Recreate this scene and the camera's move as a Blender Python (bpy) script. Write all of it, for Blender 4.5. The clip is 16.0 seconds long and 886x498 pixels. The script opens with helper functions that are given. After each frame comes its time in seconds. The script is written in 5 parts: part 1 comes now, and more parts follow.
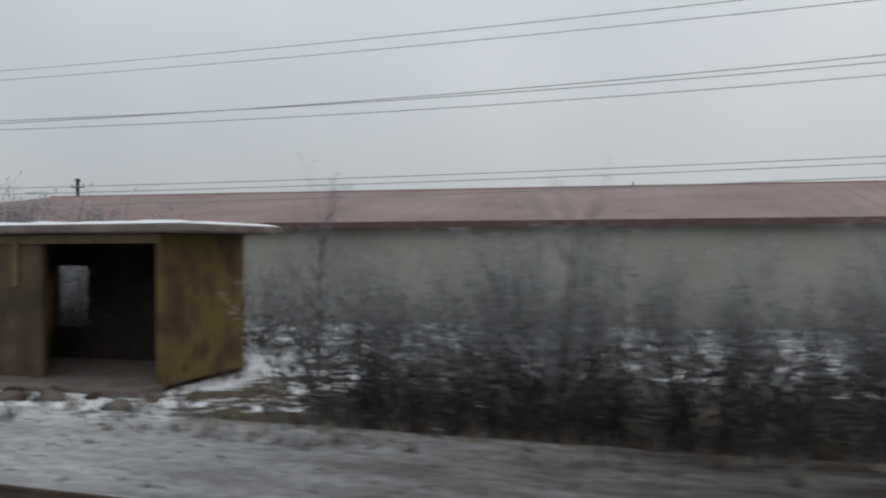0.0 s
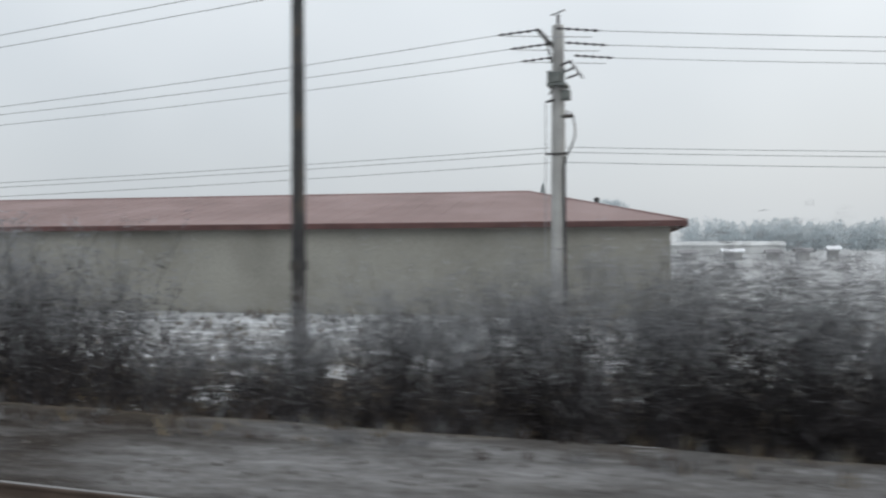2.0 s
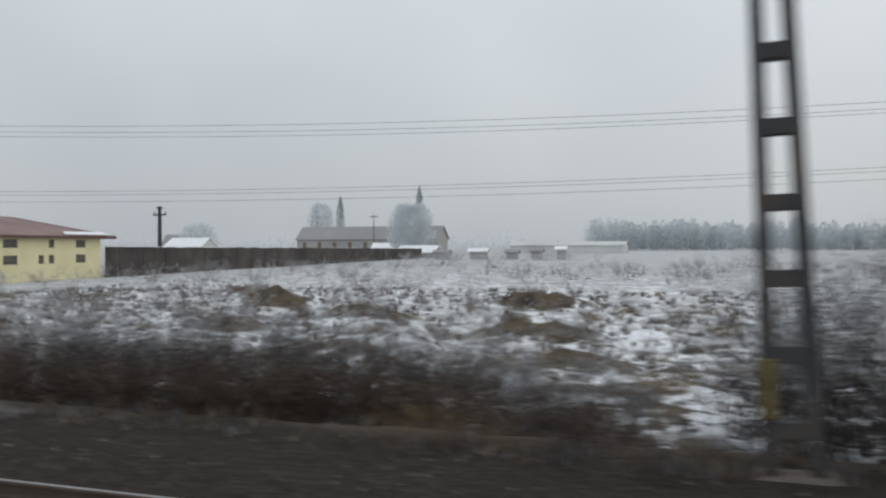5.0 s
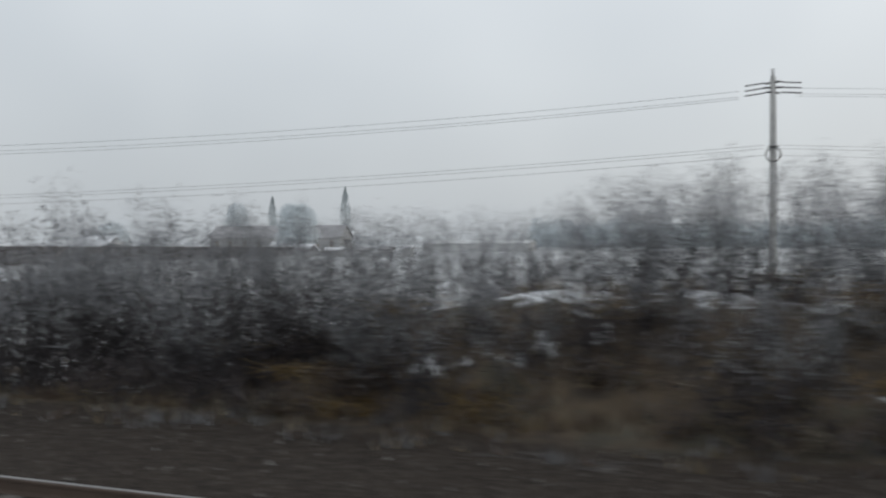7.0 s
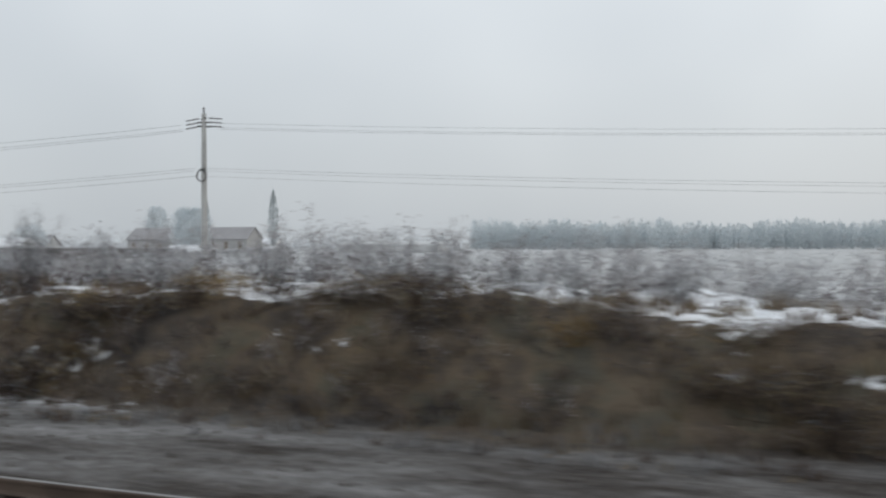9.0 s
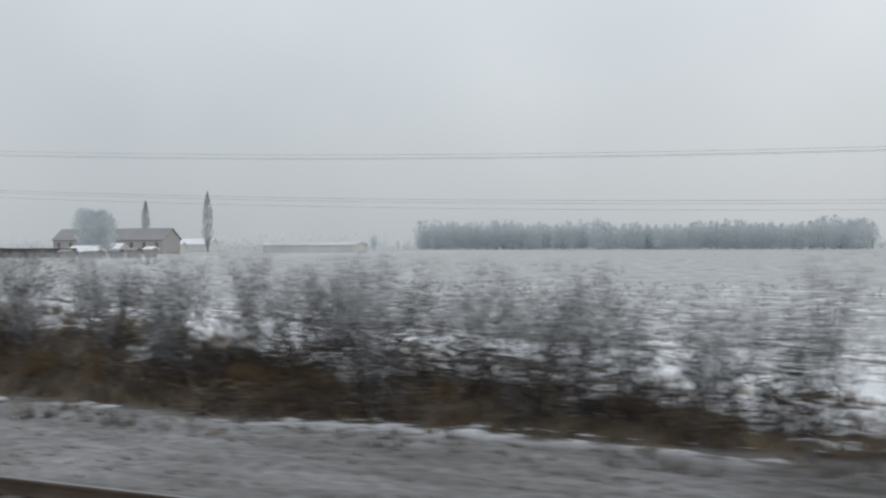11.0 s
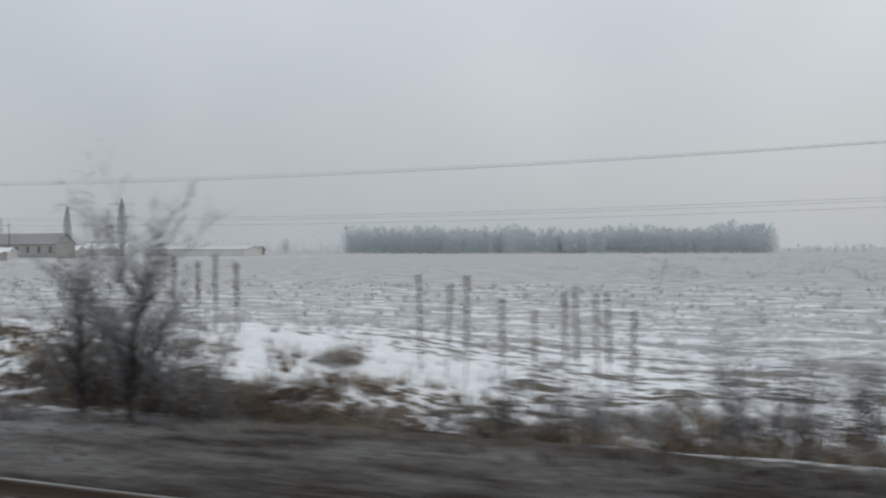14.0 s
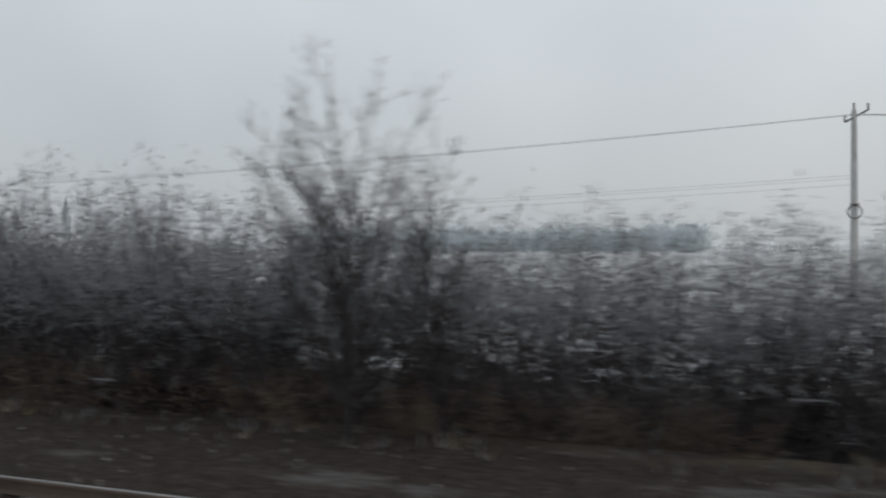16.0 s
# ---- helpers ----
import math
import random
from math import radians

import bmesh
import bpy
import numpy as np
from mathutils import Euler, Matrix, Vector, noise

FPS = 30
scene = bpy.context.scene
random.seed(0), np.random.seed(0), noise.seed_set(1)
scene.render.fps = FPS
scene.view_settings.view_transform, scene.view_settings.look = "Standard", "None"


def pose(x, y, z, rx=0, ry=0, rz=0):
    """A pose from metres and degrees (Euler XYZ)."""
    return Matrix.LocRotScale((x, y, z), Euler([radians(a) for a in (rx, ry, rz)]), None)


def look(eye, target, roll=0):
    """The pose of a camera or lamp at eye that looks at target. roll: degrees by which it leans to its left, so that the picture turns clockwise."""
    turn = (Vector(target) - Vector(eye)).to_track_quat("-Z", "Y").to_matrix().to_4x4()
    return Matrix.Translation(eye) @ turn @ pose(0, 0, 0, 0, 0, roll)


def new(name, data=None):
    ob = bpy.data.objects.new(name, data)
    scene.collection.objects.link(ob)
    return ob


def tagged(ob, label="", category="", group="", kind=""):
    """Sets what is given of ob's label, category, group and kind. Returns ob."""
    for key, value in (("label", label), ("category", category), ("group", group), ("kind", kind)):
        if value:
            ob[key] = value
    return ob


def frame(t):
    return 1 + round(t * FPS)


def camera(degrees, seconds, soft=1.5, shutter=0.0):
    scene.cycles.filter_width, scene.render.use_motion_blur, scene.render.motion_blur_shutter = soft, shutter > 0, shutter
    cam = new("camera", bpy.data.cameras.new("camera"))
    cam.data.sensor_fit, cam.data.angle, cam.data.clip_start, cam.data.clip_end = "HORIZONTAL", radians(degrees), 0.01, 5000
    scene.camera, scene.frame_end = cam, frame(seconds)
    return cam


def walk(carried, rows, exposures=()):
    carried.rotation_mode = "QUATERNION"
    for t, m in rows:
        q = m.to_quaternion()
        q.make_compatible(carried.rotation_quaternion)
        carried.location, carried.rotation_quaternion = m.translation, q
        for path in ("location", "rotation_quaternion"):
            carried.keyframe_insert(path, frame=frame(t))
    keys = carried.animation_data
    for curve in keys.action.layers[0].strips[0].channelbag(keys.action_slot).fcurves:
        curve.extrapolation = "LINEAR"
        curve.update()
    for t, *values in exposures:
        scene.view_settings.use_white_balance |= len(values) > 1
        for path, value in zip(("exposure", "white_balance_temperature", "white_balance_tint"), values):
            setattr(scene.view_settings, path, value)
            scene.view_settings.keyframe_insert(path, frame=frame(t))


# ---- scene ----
# A straight run past the place at 20 m/s, looking out sideways and a little back.
cam = camera(55.2, 16.0, 2.2, 0.26)
EYE_Z = 3.4
SPEED = 20.0
TURNS = [
    # seconds, yaw, pitch
    (0.0, 18.58, -0.10), (0.5, 18.55, -0.11), (1.0, 18.62, -0.10), (1.5, 18.70, -0.15), (2.0, 18.72, -0.19), (2.5, 18.68, -0.10),
    (3.0, 18.66, -0.16), (3.5, 18.80, -0.24), (4.0, 18.92, -0.29), (4.5, 18.96, -0.31), (5.0, 18.98, -0.23), (5.5, 19.04, -0.25),
    (6.5, 19.15, -0.32), (7.5, 19.30, -0.38), (8.0, 19.34, -0.17), (8.5, 19.34, -0.19), (9.0, 19.30, -0.30), (9.5, 19.32, -0.32),
    (10.5, 19.45, -0.30), (11.5, 19.52, -0.27), (12.0, 19.64, 0.02), (12.5, 19.70, -0.11), (13.0, 19.82, -0.29), (13.5, 19.96, -0.19),
    (14.0, 20.04, -0.04), (14.5, 20.08, -0.38), (15.0, 20.12, -0.36), (15.5, 20.10, -0.11), (16.0, 20.18, -0.12),
]
walk(cam, [(t, pose(SPEED * t, 0, EYE_Z, 90 + p, 0.2, y)) for t, y, p in TURNS], [
    (0.0, -0.36), (0.5, -0.22), (1.0, -0.12), (2.0, 0.0), (3.0, -0.05), (4.0, -0.17), (5.0, -0.28), (7.5, -0.16), (9.0, -0.13),
    (11.5, -0.26), (13.0, -0.34), (15.0, -0.40), (16.0, -0.32)])

# ---- overcast winter light ----
SUN_UP, SUN_ROT = radians(24), radians(60)
world = bpy.data.worlds.new("overcast")
scene.world = world
world.use_nodes = True
wn, wl = world.node_tree.nodes, world.node_tree.links
wn.clear()
sky = wn.new("ShaderNodeTexSky")
sky.sky_type, sky.sun_disc, sky.sun_elevation, sky.sun_rotation = "NISHITA", False, SUN_UP, SUN_ROT
sky.dust_density, sky.air_density = 6.0, 1.0
bg_sky, bg_cloud, add = wn.new("ShaderNodeBackground"), wn.new("ShaderNodeBackground"), wn.new("ShaderNodeAddShader")
bg_sky.inputs[1].default_value = 0.02
wl.new(sky.outputs[0], bg_sky.inputs[0])
tc, cloud, ramp = wn.new("ShaderNodeTexCoord"), wn.new("ShaderNodeTexNoise"), wn.new("ShaderNodeValToRGB")
cloud.inputs["Scale"].default_value, cloud.inputs["Detail"].default_value = 1.6, 3.0
wl.new(tc.outputs["Generated"], cloud.inputs["Vector"])
ramp.color_ramp.elements[0].position, ramp.color_ramp.elements[0].color = 0.32, (0.463, 0.50, 0.534, 1)
ramp.color_ramp.elements[1].position, ramp.color_ramp.elements[1].color = 0.68, (0.606, 0.64, 0.664, 1)
wl.new(cloud.outputs[0], ramp.inputs[0])
# an overcast sky grows brighter towards the zenith
sep, rise, lift = wn.new("ShaderNodeSeparateXYZ"), wn.new("ShaderNodeMapRange"), wn.new("ShaderNodeVectorMath")
wl.new(tc.outputs["Generated"], sep.inputs[0])
rise.inputs["From Min"].default_value, rise.inputs["From Max"].default_value = 0.0, 1.0
rise.inputs["To Min"].default_value, rise.inputs["To Max"].default_value = 1.0, 1.9
wl.new(sep.outputs["Z"], rise.inputs["Value"])
lift.operation = "SCALE"
wl.new(ramp.outputs[0], lift.inputs[0])
wl.new(rise.outputs[0], lift.inputs["Scale"])
wl.new(lift.outputs[0], bg_cloud.inputs[0])
bg_cloud.inputs[1].default_value = 1.06
wl.new(bg_sky.outputs[0], add.inputs[0])
wl.new(bg_cloud.outputs[0], add.inputs[1])
wl.new(add.outputs[0], wn.new("ShaderNodeOutputWorld").inputs[0])
sun = new("sun", bpy.data.lights.new("sun", "SUN"))
sun.data.energy, sun.data.angle, sun.data.color = 0.5, radians(25), (1.0, 0.97, 0.93)
sun.matrix_world = look((0, 0, 50), (-60 * math.cos(SUN_UP) * 0.5, 60 * math.cos(SUN_UP) * 0.86, 50 - 60 * math.sin(SUN_UP)))


# ---- materials ----
def mat(name, colors, scale=2.0, rough=0.8, bump=0.3, detail=6.0, spread=0.18, fine=25.0, per_object=0.0, metal=0.0, coords="Object", grime=0.25, thin=0.0):
    """A surface of two to four colours blended by coarse noise, speckled by a fine one, with a fine relief."""
    m = bpy.data.materials.new(name)
    m.use_nodes = True
    n, l = m.node_tree.nodes, m.node_tree.links
    b = n["Principled BSDF"]
    co = n.new("ShaderNodeTexCoord")
    big, small, rp, mx = n.new("ShaderNodeTexNoise"), n.new("ShaderNodeTexNoise"), n.new("ShaderNodeValToRGB"), n.new("ShaderNodeMix")
    big.inputs["Scale"].default_value, big.inputs["Detail"].default_value = scale, detail
    small.inputs["Scale"].default_value, small.inputs["Detail"].default_value = fine, 4.0
    for k in (big, small):
        l.new(co.outputs[coords], k.inputs["Vector"])
    el = rp.color_ramp.elements
    while len(el) < len(colors):
        el.new(0.5)
    for i, c in enumerate(colors):
        el[i].position = 0.5 + spread * (2 * i / max(1, len(colors) - 1) - 1)
        el[i].color = (*c, 1)
    fac = big.outputs[0]
    if per_object:
        oi, ma = n.new("ShaderNodeObjectInfo"), n.new("ShaderNodeMath")
        ma.operation = "MULTIPLY_ADD"
        ma.inputs[1].default_value = per_object
        l.new(oi.outputs["Random"], ma.inputs[0])
        l.new(fac, ma.inputs[2])
        sub = n.new("ShaderNodeMath")
        sub.operation = "SUBTRACT"
        sub.inputs[1].default_value = per_object / 2
        l.new(ma.outputs[0], sub.inputs[0])
        fac = sub.outputs[0]
    l.new(fac, rp.inputs[0])
    mx.data_type, mx.blend_type = "RGBA", "MULTIPLY"
    mx.inputs[0].default_value = grime
    sp = n.new("ShaderNodeValToRGB")
    sp.color_ramp.elements[0].position, sp.color_ramp.elements[0].color = 0.35, (0.45, 0.43, 0.42, 1)
    sp.color_ramp.elements[1].position = 0.6
    l.new(small.outputs[0], sp.inputs[0])
    l.new(rp.outputs[0], mx.inputs[6])
    l.new(sp.outputs[0], mx.inputs[7])
    l.new(mx.outputs[2], b.inputs["Base Color"])
    b.inputs["Roughness"].default_value, b.inputs["Metallic"].default_value = rough, metal
    b.inputs["Specular IOR Level"].default_value = 0.15 if rough >= 0.85 else 0.5
    if bump:
        bp = n.new("ShaderNodeBump")
        bp.inputs["Strength"].default_value, bp.inputs["Distance"].default_value = bump, 0.02
        l.new(small.outputs[0], bp.inputs["Height"])
        l.new(bp.outputs[0], b.inputs["Normal"])
    if thin:
        tl, ms = n.new("ShaderNodeBsdfTranslucent"), n.new("ShaderNodeMixShader")
        ms.inputs[0].default_value = thin
        l.new(mx.outputs[2], tl.inputs["Color"])
        l.new(b.outputs[0], ms.inputs[1])
        l.new(tl.outputs[0], ms.inputs[2])
        l.new(ms.outputs[0], n["Material Output"].inputs["Surface"])
    return m


M_STEM = mat("dark_twig", [(0.062, 0.057, 0.06), (0.10, 0.093, 0.097)], 3, 0.9, 0, per_object=0.2, thin=0.5)
M_FROST = mat("frosted_twig", [(0.17, 0.172, 0.18), (0.25, 0.255, 0.265), (0.33, 0.337, 0.35)], 1.3, 0.85, 0, per_object=0.25, thin=0.5)
M_RIME = mat("rimed_twig", [(0.38, 0.385, 0.40), (0.52, 0.53, 0.55)], 1.5, 0.85, 0, per_object=0.2, thin=0.5)
M_BROWN = mat("dry_brown_weed", [(0.08, 0.062, 0.054), (0.14, 0.108, 0.088), (0.22, 0.175, 0.14)], 1.2, 0.9, 0, per_object=0.25, thin=0.5)
M_DRY = mat("grey_brown_dry_weed", [(0.13, 0.105, 0.098), (0.20, 0.165, 0.15), (0.29, 0.25, 0.235)], 1.0, 0.9, 0, per_object=0.2, thin=0.5)
M_STRAW = mat("dry_straw", [(0.12, 0.095, 0.06), (0.26, 0.21, 0.14), (0.4, 0.37, 0.32)], 0.6, 0.9, 0, thin=0.5)
# Both far-tree colours: rime, paled further so distance haze is in them.
M_FARTREE = mat("hazed_rimed_far_tree", [(0.56, 0.61, 0.63), (0.62, 0.665, 0.685)], 0.05, 0.95, 0, spread=0.12, fine=1.0, grime=0.1, thin=0.5)
M_PALETREE = mat("hazed_rime_white_tree", [(0.70, 0.73, 0.75), (0.82, 0.84, 0.86)], 0.3, 0.95, 0, fine=2.0, grime=0.1, thin=0.5)
M_HOAR = mat("hoar_white_plant", [(0.44, 0.44, 0.445), (0.62, 0.625, 0.635)], 0.4, 0.95, 0, fine=6.0, grime=0.1, thin=0.5)
M_SNOW = mat("snow", [(0.72, 0.74, 0.77), (0.82, 0.83, 0.85)], 0.8, 0.6, 0.4, grime=0.08)
# Poplar grey holds rime and a little distance haze.
M_POPLAR = mat("hazed_rimed_poplar", [(0.38, 0.41, 0.42), (0.46, 0.49, 0.50)], 0.3, 0.95, 0, fine=2.0, grime=0.1, thin=0.5)
M_HAZE = mat("mauve_rimed_shrub", [(0.27, 0.257, 0.26), (0.36, 0.345, 0.348), (0.45, 0.437, 0.44)], 0.5, 0.95, 0, fine=5.0, grime=0.1, thin=0.5)
M_BARNWALL = mat("grey_barn_wall", [(0.30, 0.30, 0.30), (0.38, 0.38, 0.375)], 0.1, 0.9, 0.1, grime=0.1)
M_PLASTER = mat("grey_plaster", [(0.25, 0.245, 0.22), (0.31, 0.305, 0.275), (0.35, 0.345, 0.31)], 0.22, 0.9, 0.35, grime=0.2, fine=9)
M_YELLOW = mat("yellow_plaster", [(0.64, 0.60, 0.38), (0.73, 0.69, 0.46)], 0.4, 0.85, 0.25, grime=0.12)
M_ROOF = mat("red_brown_roof_sheet", [(0.175, 0.105, 0.095), (0.225, 0.14, 0.13), (0.27, 0.18, 0.17)], 0.25, 0.6, 0.25, grime=0.15)
M_FASCIA = mat("dark_red_fascia", [(0.07, 0.03, 0.028), (0.11, 0.05, 0.045)], 1.0, 0.6, 0.1)
M_GLASS = mat("dark_window_glass", [(0.06, 0.06, 0.06), (0.11, 0.11, 0.10)], 1.0, 0.12, 0)
M_FRAME = mat("brown_window_frame", [(0.14, 0.11, 0.08), (0.2, 0.16, 0.12)], 3.0, 0.7, 0.1)
M_CONC = mat("weathered_concrete", [(0.27, 0.27, 0.265), (0.36, 0.36, 0.35), (0.43, 0.43, 0.42)], 0.7, 0.9, 0.4, coords="Object")
M_STEEL = mat("dark_painted_steel", [(0.022, 0.023, 0.025), (0.04, 0.04, 0.042), (0.07, 0.054, 0.042)], 2.0, 0.7, 0.2)
M_RUST = mat("mossy_rusty_steel", [(0.08, 0.06, 0.03), (0.15, 0.12, 0.05)], 3.0, 0.85, 0.3)
M_SWITCH = mat("grey_green_steel", [(0.10, 0.11, 0.105), (0.17, 0.185, 0.175)], 3.0, 0.6, 0.15)
M_INSUL = mat("dark_insulator", [(0.035, 0.03, 0.035), (0.07, 0.065, 0.07)], 5.0, 0.35, 0)
# Wire grey is lifted to stand in for haze in the air.
M_WIRE = mat("hazed_grey_wire", [(0.28, 0.29, 0.30), (0.36, 0.37, 0.38)], 0.3, 0.7, 0)
M_MOSSWALL = mat("mossy_render", [(0.046, 0.031, 0.02), (0.092, 0.06, 0.034), (0.135, 0.098, 0.036), (0.07, 0.043, 0.025)], 0.9, 0.95, 0.5, spread=0.2)
M_STAIN = mat("damp_brown_render", [(0.035, 0.026, 0.02), (0.075, 0.055, 0.04), (0.11, 0.085, 0.055)], 0.8, 0.95, 0.5)
# Near-black tone for the shelter's back wall.
M_INNER = mat("near_black_wall", [(0.018, 0.016, 0.015), (0.04, 0.034, 0.03)], 1.2, 0.95, 0.3)
M_TIMBER = mat("old_timber", [(0.13, 0.095, 0.055), (0.19, 0.14, 0.08)], 4.0, 0.85, 0.3)
M_SLAB = mat("stained_roof_slab", [(0.12, 0.10, 0.095), (0.2, 0.17, 0.15)], 1.5, 0.9, 0.4)
M_DARKWALL = mat("dark_board_fence", [(0.055, 0.05, 0.05), (0.08, 0.073, 0.071), (0.105, 0.096, 0.092)], 0.25, 0.9, 0.2)
# Dark roof colour lifted so that distance haze is painted in.
M_FARROOF = mat("hazed_far_roof", [(0.26, 0.255, 0.262), (0.32, 0.315, 0.322)], 0.1, 0.85, 0.1, grime=0.1)
M_FARWALL = mat("pale_far_wall", [(0.5, 0.51, 0.51), (0.6, 0.61, 0.61)], 0.1, 0.9, 0.1, grime=0.1)
M_RAIL = mat("rusty_rail_steel", [(0.045, 0.03, 0.022), (0.085, 0.06, 0.045)], 2.0, 0.7, 0.15)
M_RAILHEAD = mat("worn_rail_head", [(0.24, 0.235, 0.23), (0.34, 0.335, 0.33)], 1.0, 0.5, 0.05, metal=1.0, grime=0.1)
M_SLEEPER = mat("stained_concrete_sleeper", [(0.09, 0.082, 0.075), (0.15, 0.14, 0.13)], 2.0, 0.9, 0.3, per_object=0.2)
M_OCHRE = mat("ochre_dead_grass", [(0.13, 0.086, 0.036), (0.22, 0.15, 0.066), (0.31, 0.225, 0.115)], 1.0, 0.9, 0, thin=0.5)
M_MAUVE = mat("dusky_bramble", [(0.08, 0.067, 0.069), (0.135, 0.115, 0.117), (0.20, 0.18, 0.182)], 1.1, 0.9, 0, thin=0.5)
M_STONE = mat("ballast_stone", [(0.035, 0.03, 0.027), (0.075, 0.067, 0.06), (0.15, 0.145, 0.14)], 7.0, 0.9, 0.2, spread=0.15)


def ground_material():
    """Patchy snow over dead grass and earth; bare gravel beside the line, rimed meadow further out."""
    m = bpy.data.materials.new("snowy_ground")
    m.use_nodes = True
    n, l = m.node_tree.nodes, m.node_tree.links
    b = n["Principled BSDF"]
    geo = n.new("ShaderNodeNewGeometry")

    def tex(scale, detail=6.0, rough=0.6, stretch=None):
        t = n.new("ShaderNodeTexNoise")
        t.inputs["Scale"].default_value, t.inputs["Detail"].default_value, t.inputs["Roughness"].default_value = scale, detail, rough
        if stretch:
            mp = n.new("ShaderNodeMapping")
            mp.inputs["Scale"].default_value = stretch
            l.new(geo.outputs["Position"], mp.inputs["Vector"])
            l.new(mp.outputs[0], t.inputs["Vector"])
        else:
            l.new(geo.outputs["Position"], t.inputs["Vector"])
        return t.outputs[0]

    def ramp_of(fac, stops):
        r = n.new("ShaderNodeValToRGB")
        el = r.color_ramp.elements
        while len(el) < len(stops):
            el.new(0.5)
        for e, (p, c) in zip(el, stops):
            e.position, e.color = p, (*c, 1) if len(c) == 3 else c
        l.new(fac, r.inputs[0])
        return r.outputs[0]

    def mix(fac, a, c):
        x = n.new("ShaderNodeMix")
        x.data_type = "RGBA"
        l.new(fac, x.inputs[0])
        l.new(a, x.inputs[6])
        l.new(c, x.inputs[7])
        return x.outputs[2]

    def math_node(op, *args):
        x = n.new("ShaderNodeMath")
        x.operation = op
        for i, a in enumerate(args):
            if isinstance(a, (int, float)):
                x.inputs[i].default_value = a
            else:
                l.new(a, x.inputs[i])
        return x.outputs[0]

    def attr(name):
        a = n.new("ShaderNodeAttribute")
        a.attribute_name = name
        return a.outputs["Fac"]

    earth = ramp_of(tex(0.7), [(0.30, (0.026, 0.021, 0.018)), (0.43, (0.052, 0.038, 0.026)), (0.50, (0.088, 0.062, 0.036)), (0.58, (0.06, 0.05, 0.03)), (0.72, (0.026, 0.023, 0.017))])
    rimed = ramp_of(tex(0.35, 8, 0.7), [(0.32, (0.29, 0.293, 0.29)), (0.5, (0.45, 0.458, 0.462)), (0.68, (0.63, 0.64, 0.65))])
    grass = mix(attr("rime"), earth, rimed)
    snow = ramp_of(tex(1.5), [(0.3, (0.66, 0.68, 0.71)), (0.7, (0.84, 0.85, 0.87))])
    # snow lies where the cover noise beats the bareness of the place
    cover = math_node("ADD", math_node("MULTIPLY", tex(0.55, 5, 0.65, (0.55, 1.0, 1.0)), 0.65), math_node("MULTIPLY", tex(2.6, 5, 0.6), 0.35))
    lies = math_node("ADD", math_node("SUBTRACT", cover, 0.5), attr("snow"))
    mask = ramp_of(math_node("ADD", math_node("MULTIPLY", lies, 9.0), 0.5), [(0.3, (0, 0, 0)), (0.7, (1, 1, 1))])
    top = mix(mask, grass, snow)
    gravel = ramp_of(tex(9, 6, 0.75), [(0.33, (0.011, 0.009, 0.008)), (0.52, (0.030, 0.024, 0.020)), (0.72, (0.075, 0.066, 0.058))])
    # Pale bed: snow dusting mixed with the painted veil of fogged window glass.
    pale_bed = ramp_of(tex(5, 6, 0.75), [(0.33, (0.30, 0.295, 0.29)), (0.52, (0.55, 0.55, 0.56)), (0.72, (0.78, 0.79, 0.81))])
    pale = math_node("ADD", attr("pale"), math_node("MULTIPLY", math_node("SUBTRACT", tex(1.1, 5, 0.65, (0.35, 1.0, 1.0)), 0.5), 0.7))
    bed = mix(ramp_of(pale, [(0.05, (0, 0, 0)), (0.95, (1, 1, 1))]), gravel, pale_bed)
    col = mix(attr("verge"), top, bed)
    l.new(col, b.inputs["Base Color"])
    b.inputs["Roughness"].default_value, b.inputs["Specular IOR Level"].default_value = 0.9, 0.1
    bp = n.new("ShaderNodeBump")
    bp.inputs["Strength"].default_value, bp.inputs["Distance"].default_value = 0.6, 0.08
    l.new(math_node("ADD", tex(6, 5, 0.7), math_node("MULTIPLY", mask, 0.8)), bp.inputs["Height"])
    l.new(bp.outputs[0], b.inputs["Normal"])
    return m


M_GROUND = ground_material()


# ---- helpers for meshes ----
def mesh_from(name, verts, faces, mats=(), idx=None):
    me = bpy.data.meshes.new(name)
    me.from_pydata(verts, [], faces)
    for m in mats:
        me.materials.append(m)
    if idx is not None:
        me.polygons.foreach_set("material_index", idx)
    me.update()
    return me


def part(name, bm, material, parent=None, label=""):
    """Links a bmesh as one mesh object under a thing or a part."""
    me = bpy.data.meshes.new(name)
    bm.to_mesh(me)
    bm.free()
    me.materials.append(material)
    ob = new(name, me)
    if parent:
        ob.parent = parent
    if label:
        tagged(ob, label)
    return ob


def thing(name, label, category, m=None, group="", kind=""):
    ob = new(name)
    ob.empty_display_size = 0.3
    if m is not None:
        ob.matrix_world = m
    return tagged(ob, label, category, group, kind)


def box(bm, lo, hi, bevel=0.0):
    """An axis-aligned block, with softened edges if asked."""
    g = bmesh.ops.create_cube(bm, size=1.0, matrix=Matrix.Translation([(a + b) / 2 for a, b in zip(lo, hi)]) @ Matrix.Diagonal([b - a for a, b in zip(lo, hi)] + [1]))
    if bevel:
        edges = list({e for v in g["verts"] for e in v.link_edges})
        bmesh.ops.bevel(bm, geom=edges, offset=bevel, segments=1, affect="EDGES")
    return bm


